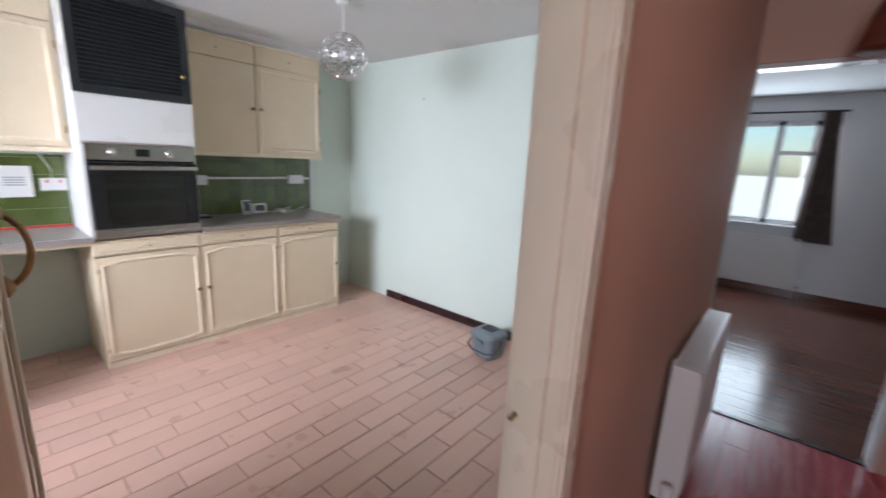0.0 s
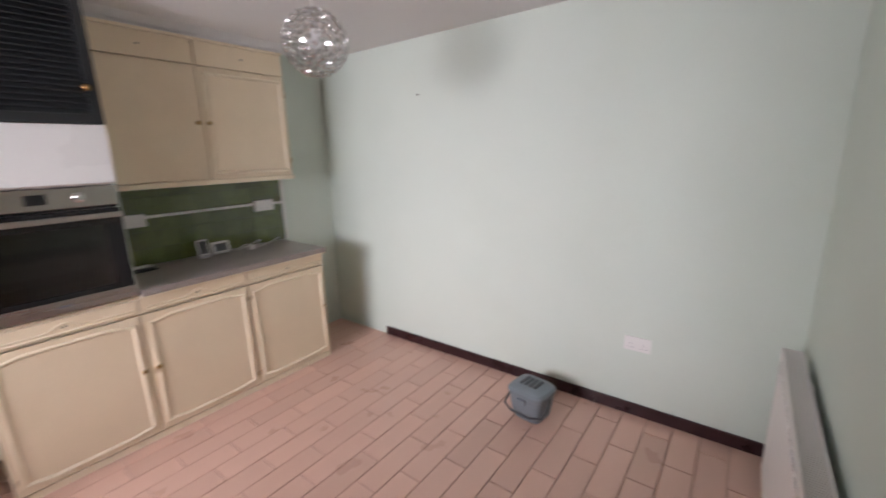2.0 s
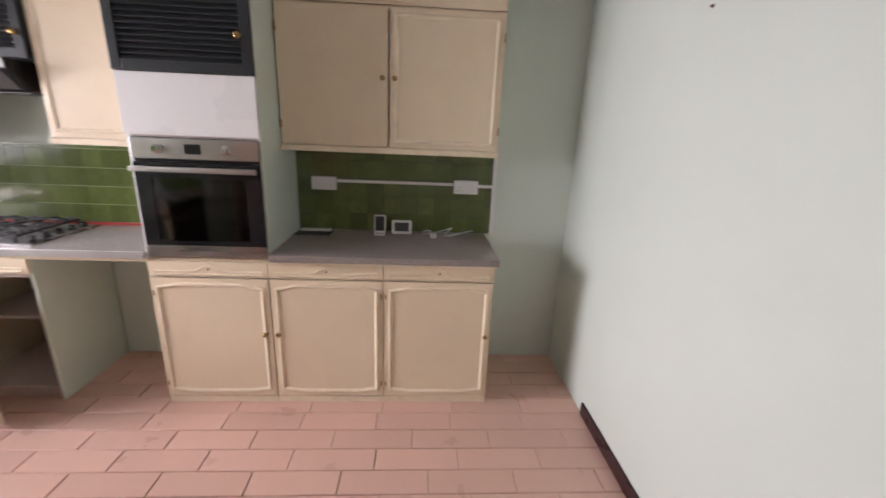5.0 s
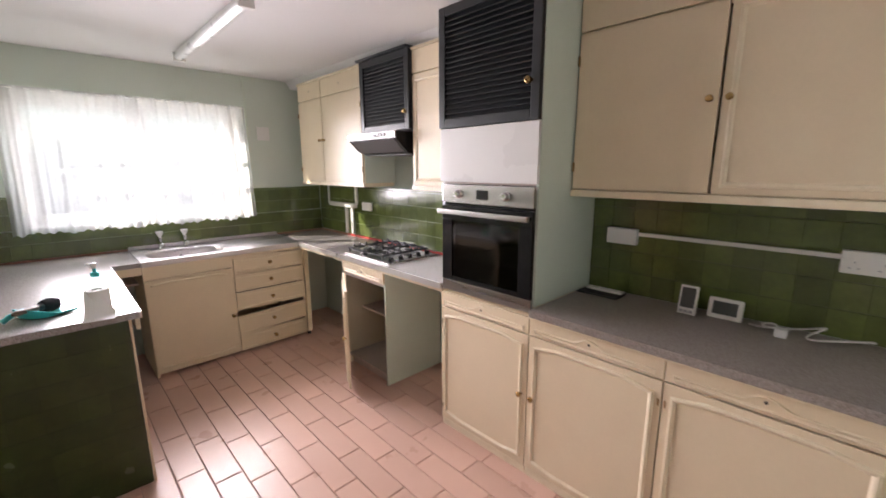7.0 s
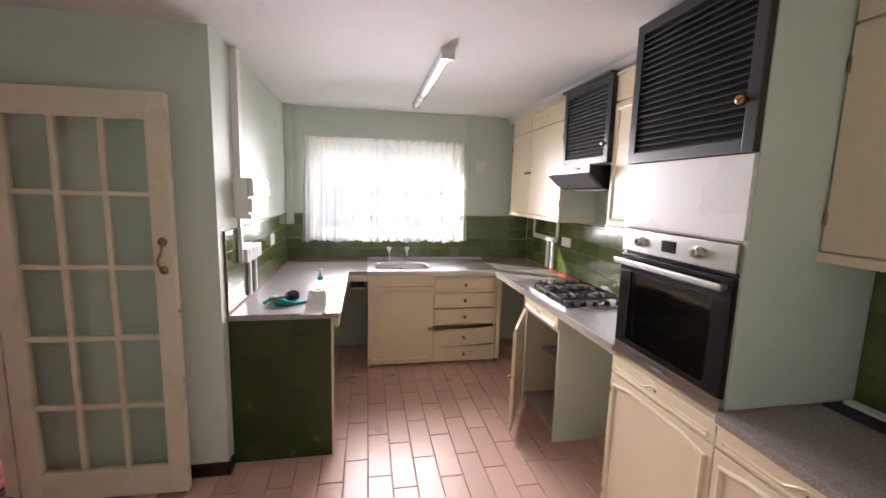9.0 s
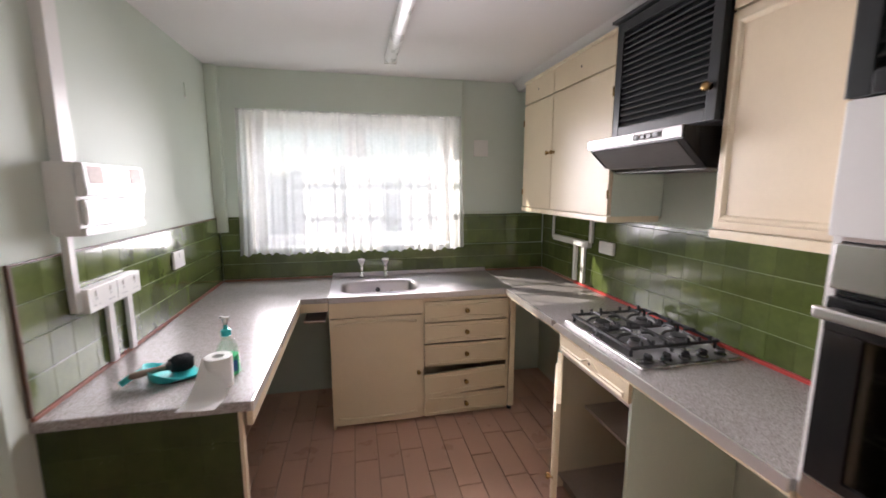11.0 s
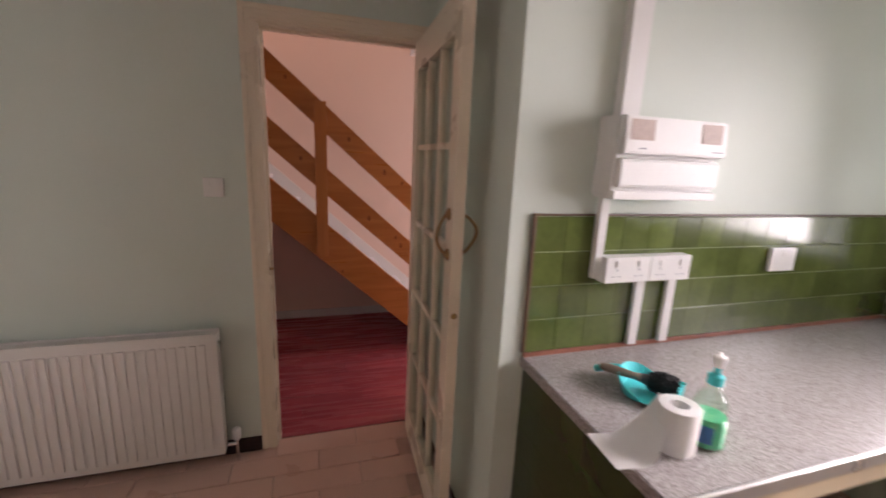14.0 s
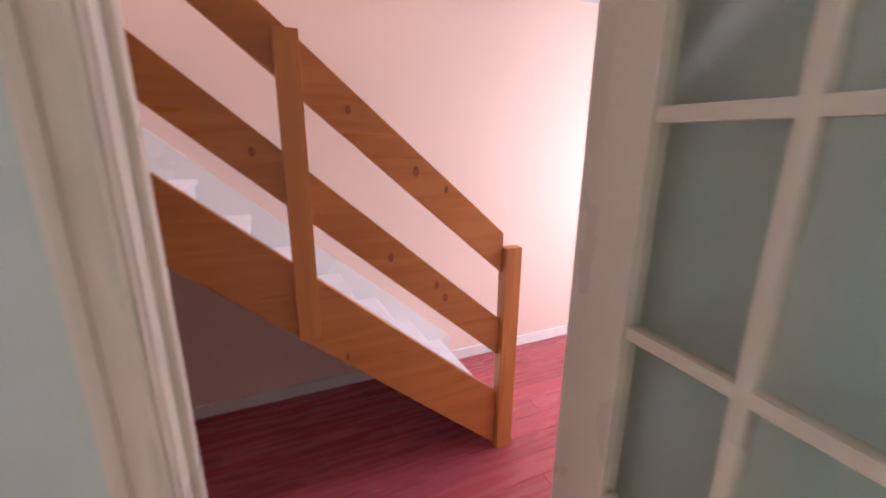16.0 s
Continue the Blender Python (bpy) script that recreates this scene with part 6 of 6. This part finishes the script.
# living room opening trim, window, curtain, radiator
lr = structure("door_frame_2", bx(4.405, YN - 0.012, 0, 4.432, YL + 0.03, 2.06, bevel=0.004), "white_gloss", "white painted lining of the living room opening", "door frame")
part("lining", bx(XH + 0.0, YN + 0.02, 2.035, 4.405, YL + 0.03, 2.062, bevel=0.003), "white_gloss", lr)
part("lining", bx(XH - 0.1, YL, 0, XH - 0.001, YL + 0.03, 2.06, bevel=0.003), "door_paint", lr)
part("threshold", bx(XH, 4.665, -0.01, 4.405, 4.70, 0.006, bevel=0.002), "skirting", lr, "dark threshold strip")
w2 = thing("window_2", (3.5, YF + 0.05, 0.88), "white framed living room window", "window", kind="structure")
bm = bmesh.new()
for a in ((lw[0], lw[2], lw[1], lw[2] + 0.06), (lw[0], lw[3] - 0.06, lw[1], lw[3]), (lw[0], lw[2], lw[0] + 0.06, lw[3]), (lw[1] - 0.06, lw[2], lw[1], lw[3]), (3.60, lw[2], 3.67, lw[3]), (3.67, 1.72, lw[1], 1.77)):
    box(bm, a[0], YF + 0.03, a[1], a[2], YF + 0.09, a[3], bevel=0.004)
part("window_frame", bm, "upvc", w2)
p = part("pane", bx(lw[0] + 0.05, YF + 0.058, lw[2] + 0.05, lw[1] - 0.05, YF + 0.062, lw[3] - 0.05), "glass", w2)
p.visible_shadow = False
part("window_sill", bx(lw[0] - 0.05, YF - 0.06, lw[2] - 0.02, lw[1] + 0.05, YF + 0.03, lw[2] + 0.004, bevel=0.006), "upvc", w2)
cu = thing("curtain", (4.07, YF - 0.1, 0.72), "dark brown patterned curtain drawn aside", "curtain")
bm = bmesh.new()
grid = []
for j in range(13):
    v = j / 12
    line = []
    for i in range(41):
        u = i / 40
        half = 0.075 + 0.10 * (1 - v) ** 1.3
        line.append(bm.verts.new((4.06 + 0.07 * (1 - v) + (u - 0.5) * 2 * half, YF - 0.09 + 0.022 * math.sin(u * 38 + v), 0.72 + 1.48 * v)))
    grid.append(line)
for a, b in zip(grid, grid[1:]):
    for i in range(40):
        bm.faces.new((a[i], a[i + 1], b[i + 1], b[i]))
part("cloth", bm, "curtain", cu, smooth=True)
bm = bmesh.new()
rod(bm, (2.8, YF - 0.09, 2.205), (4.2, YF - 0.09, 2.205), 0.011)
part("pole", bm, "black", cu)
for xx in (2.85, 4.17):
    bm = bmesh.new()
    rod(bm, (xx, YF - 0.09, 2.205), (xx, YF - 0.001, 2.205), 0.008)
    part("bracket", bm, "black", cu)
radiator("radiator", Face((3.1, YF, 0.13), (1, 0, 0), (0, 0, 1)), 0.96, 0.62, 0.09, "white panel radiator under the living room window", 1)

# ---------------------------------------------------------------- pieces: wall tiles
TH = 0.1125
TWD = 0.1085


def tile_spots(face, w, h, tw, th, gap=0.0032, thick=0.0075, stagger=0.0, skip=None):
    """Rows of tiles over a face; cut tiles at the ends."""
    spots = []
    r = 0
    b = 0.0
    while b < h - 0.012:
        hh = min(th, h - b)
        a = -(stagger * tw if r % 2 else 0.0)
        while a < w - 0.008:
            a0, a1 = max(a, 0.0), min(a + tw, w)
            if a1 - a0 > 0.012 and not (skip and skip((a0 + a1) / 2, b + hh / 2)):
                m = face.matrix() @ Matrix.Translation(((a0 + a1) / 2, b + hh / 2, 0))
                spots.append((m @ Matrix.Rotation(0.004 * math.sin(91 * a0 + 37 * b), 4, "X") @ Matrix.Rotation(0.004 * math.sin(57 * a0 + 83 * b), 4, "Y"), (a1 - a0 - gap * 0.1, hh - gap, thick)))
            a += tw
        b += th
        r += 1
    return spots


def tile_panel(name, label, face, w, h, joint="grout", **k):
    bm = bmesh.new()
    face.box(bm, 0, 0, 0.0005, w, h, 0.0055)
    ob = structure(name, bm, joint, label, "wall tiles")
    f2 = Face(face.at(0, 0, 0.001), face.u, face.v)
    pieces(ob, "tile", "tile", tile_spots(f2, w, h, TWD, TH, **k), None, bevel=0.0009)


tile_panel("wall_tiles_east", "dark green glazed tiles behind the long worktop", Face((XK, 1.582, 0.919), (0, -1, 0), (0, 0, 1)), 1.83, 0.451, stagger=0.0)
tile_panel("wall_tiles_south", "dark green glazed tiles under the kitchen window", Face((XK - 0.012, YS, 0.919), (-1, 0, 0), (0, 0, 1)), 2.49, 0.211, stagger=0.0)
tile_panel("wall_tiles_corner", "dark green glazed tiles beside the window", Face((0.815, YS, 1.1345), (-1, 0, 0), (0, 0, 1)), 0.76, 0.245, stagger=0.0)
tile_panel("wall_tiles_window", "dark green glazed tiles next to the kitchen window", Face((XK - 0.012, YS, 1.1345), (-1, 0, 0), (0, 0, 1)), 0.20, 0.24, stagger=0.0)
tile_panel("wall_tiles_west", "green glazed tiles behind the hob", Face((XW, YS + 0.012, 0.922), (0, 1, 0), (0, 0, 1)), 2.48, 0.471, stagger=0.0)
# joints here use the darkened grout that carries the recess's shade
tile_panel("wall_tiles_recess", "dark green glazed tiles over the brown worktop", Face((XW, 2.878, 0.914), (0, 1, 0), (0, 0, 1)), 1.237, 0.508, joint="shaded_grout", stagger=0.0)
f = Face((XK - 0.002, 1.5712, 0.0), (-1, 0, 0), (0, 0, 1))
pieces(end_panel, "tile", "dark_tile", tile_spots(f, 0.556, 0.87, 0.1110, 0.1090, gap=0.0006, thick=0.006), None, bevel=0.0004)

# ---------------------------------------------------------------- pieces: floor tiles and boards
FP, FL = 0.1362, 0.408
# where the end joints of each row start, row by row from x = 1.91 inwards
JOINTS = {0: 1.655, 1: 1.815, 2: 1.515, 3: 1.68, 4: 1.87, 5: 1.68, 6: 1.83, 7: 1.60, 8: 1.81}
spots = []
r = -13
while True:
    x = 1.775 - r * FP
    r += 1
    if x < XW - FP:
        break
    y = JOINTS.get(r - 1, 1.63 if r % 2 else 1.83) - 7 * FL
    while y < YN:
        xa, xb, ya, yb = max(x, XW), min(x + FP, 3.558), max(y, YS), min(y + FL, YN)
        if xb - xa > 0.02 and yb - ya > 0.02:
            mx_, my_ = (xa + xb) / 2, (ya + yb) / 2
            inside = my_ < YB and mx_ > XK + 0.05
            if mx_ > XD and not (DOOR_Y0 < my_ < DOOR_Y1):
                inside = True
            if not inside:
                seed = math.sin(mx_ * 91.7 + my_ * 47.3)
                m = Matrix.Translation((mx_, my_, -0.0095 + 0.0006 * seed)) @ Matrix.Rotation(0.0025 * math.sin(mx_ * 33 + my_ * 71), 4, "X")
                spots.append((m, (xb - xa - 0.0044, yb - ya - 0.0044, 0.009)))
        y += FL
near = [s for s in spots if not (s[0].translation.x < 0.56 and 2.2 < s[0].translation.y < 4.1)]
far = [s for s in spots if s not in near]
near.sort(key=lambda s: (s[0].translation.x - 1.6) ** 2 + (s[0].translation.y - 2.6) ** 2)
far += near[300:]
pieces(floor, "tile", "terra", near[:300], None, bevel=0.003)
verts, faces = [], []
for m, s in far:
    hx, hy, hz = s[0] / 2, s[1] / 2, s[2]
    b = len(verts)
    for f, z in ((1, 0), (1, hz - 0.003), (0.97, hz)):
        for sx, sy in ((-1, -1), (1, -1), (1, 1), (-1, 1)):
            e = 0.003 if f < 1 else 0.0
            verts.append(m @ Vector((sx * (hx - e), sy * (hy - e), z)))
    for q in (0, 4):
        for i in range(4):
            faces.append((b + q + i, b + q + (i + 1) % 4, b + q + 4 + (i + 1) % 4, b + q + 4 + i))
    faces.append((b + 8, b + 9, b + 10, b + 11))
me = bpy.data.meshes.new("floor_tiles_rest")
me.from_pydata([tuple(v) for v in verts], [], faces)
me.materials.append(M["terra"])
fr = new("floor_tiles_rest", me)
fr.parent = floor
tagged(fr, kind="stuff")

# hall boards run along the hall
spots = []
x = 3.562
r = 0
while x < XS - 0.02:
    w = min(0.125, XS - x)
    y = -0.9 - (r * 0.37) % 1.2
    while y < 4.66:
        ya, yb = max(y, -0.9), min(y + 1.2, 4.664)
        if yb - ya > 0.02 and not (x < XH and (ya > DOOR_Y1 or yb < DOOR_Y0)):
            if x < XH - 0.01:
                ya, yb = max(ya, DOOR_Y0), min(yb, DOOR_Y1)
            spots.append((Matrix.Translation((x + w / 2, (ya + yb) / 2, -0.0105)), (w - 0.0012, yb - ya - 0.0012, 0.0095)))
        y += 1.2
    x += 0.125
    r += 1
pieces(hall_floor, "floorboard", "laminate", spots, None, bevel=0.001)
spots = []
y = 4.702
r = 0
while y < YF:
    w = min(0.14, YF - y)
    x = 0.9 - (r * 0.53) % 1.4
    while x < 6.1:
        xa, xb = max(x, 0.9), min(x + 1.4, 6.1)
        if xb - xa > 0.02:
            spots.append((Matrix.Translation(((xa + xb) / 2, y + w / 2, -0.0105)), (xb - xa - 0.001, w - 0.001, 0.0095)))
        x += 1.4
    y += 0.14
    r += 1
pieces(living_floor, "floorboard", "hardwood", spots, None, bevel=0.001)
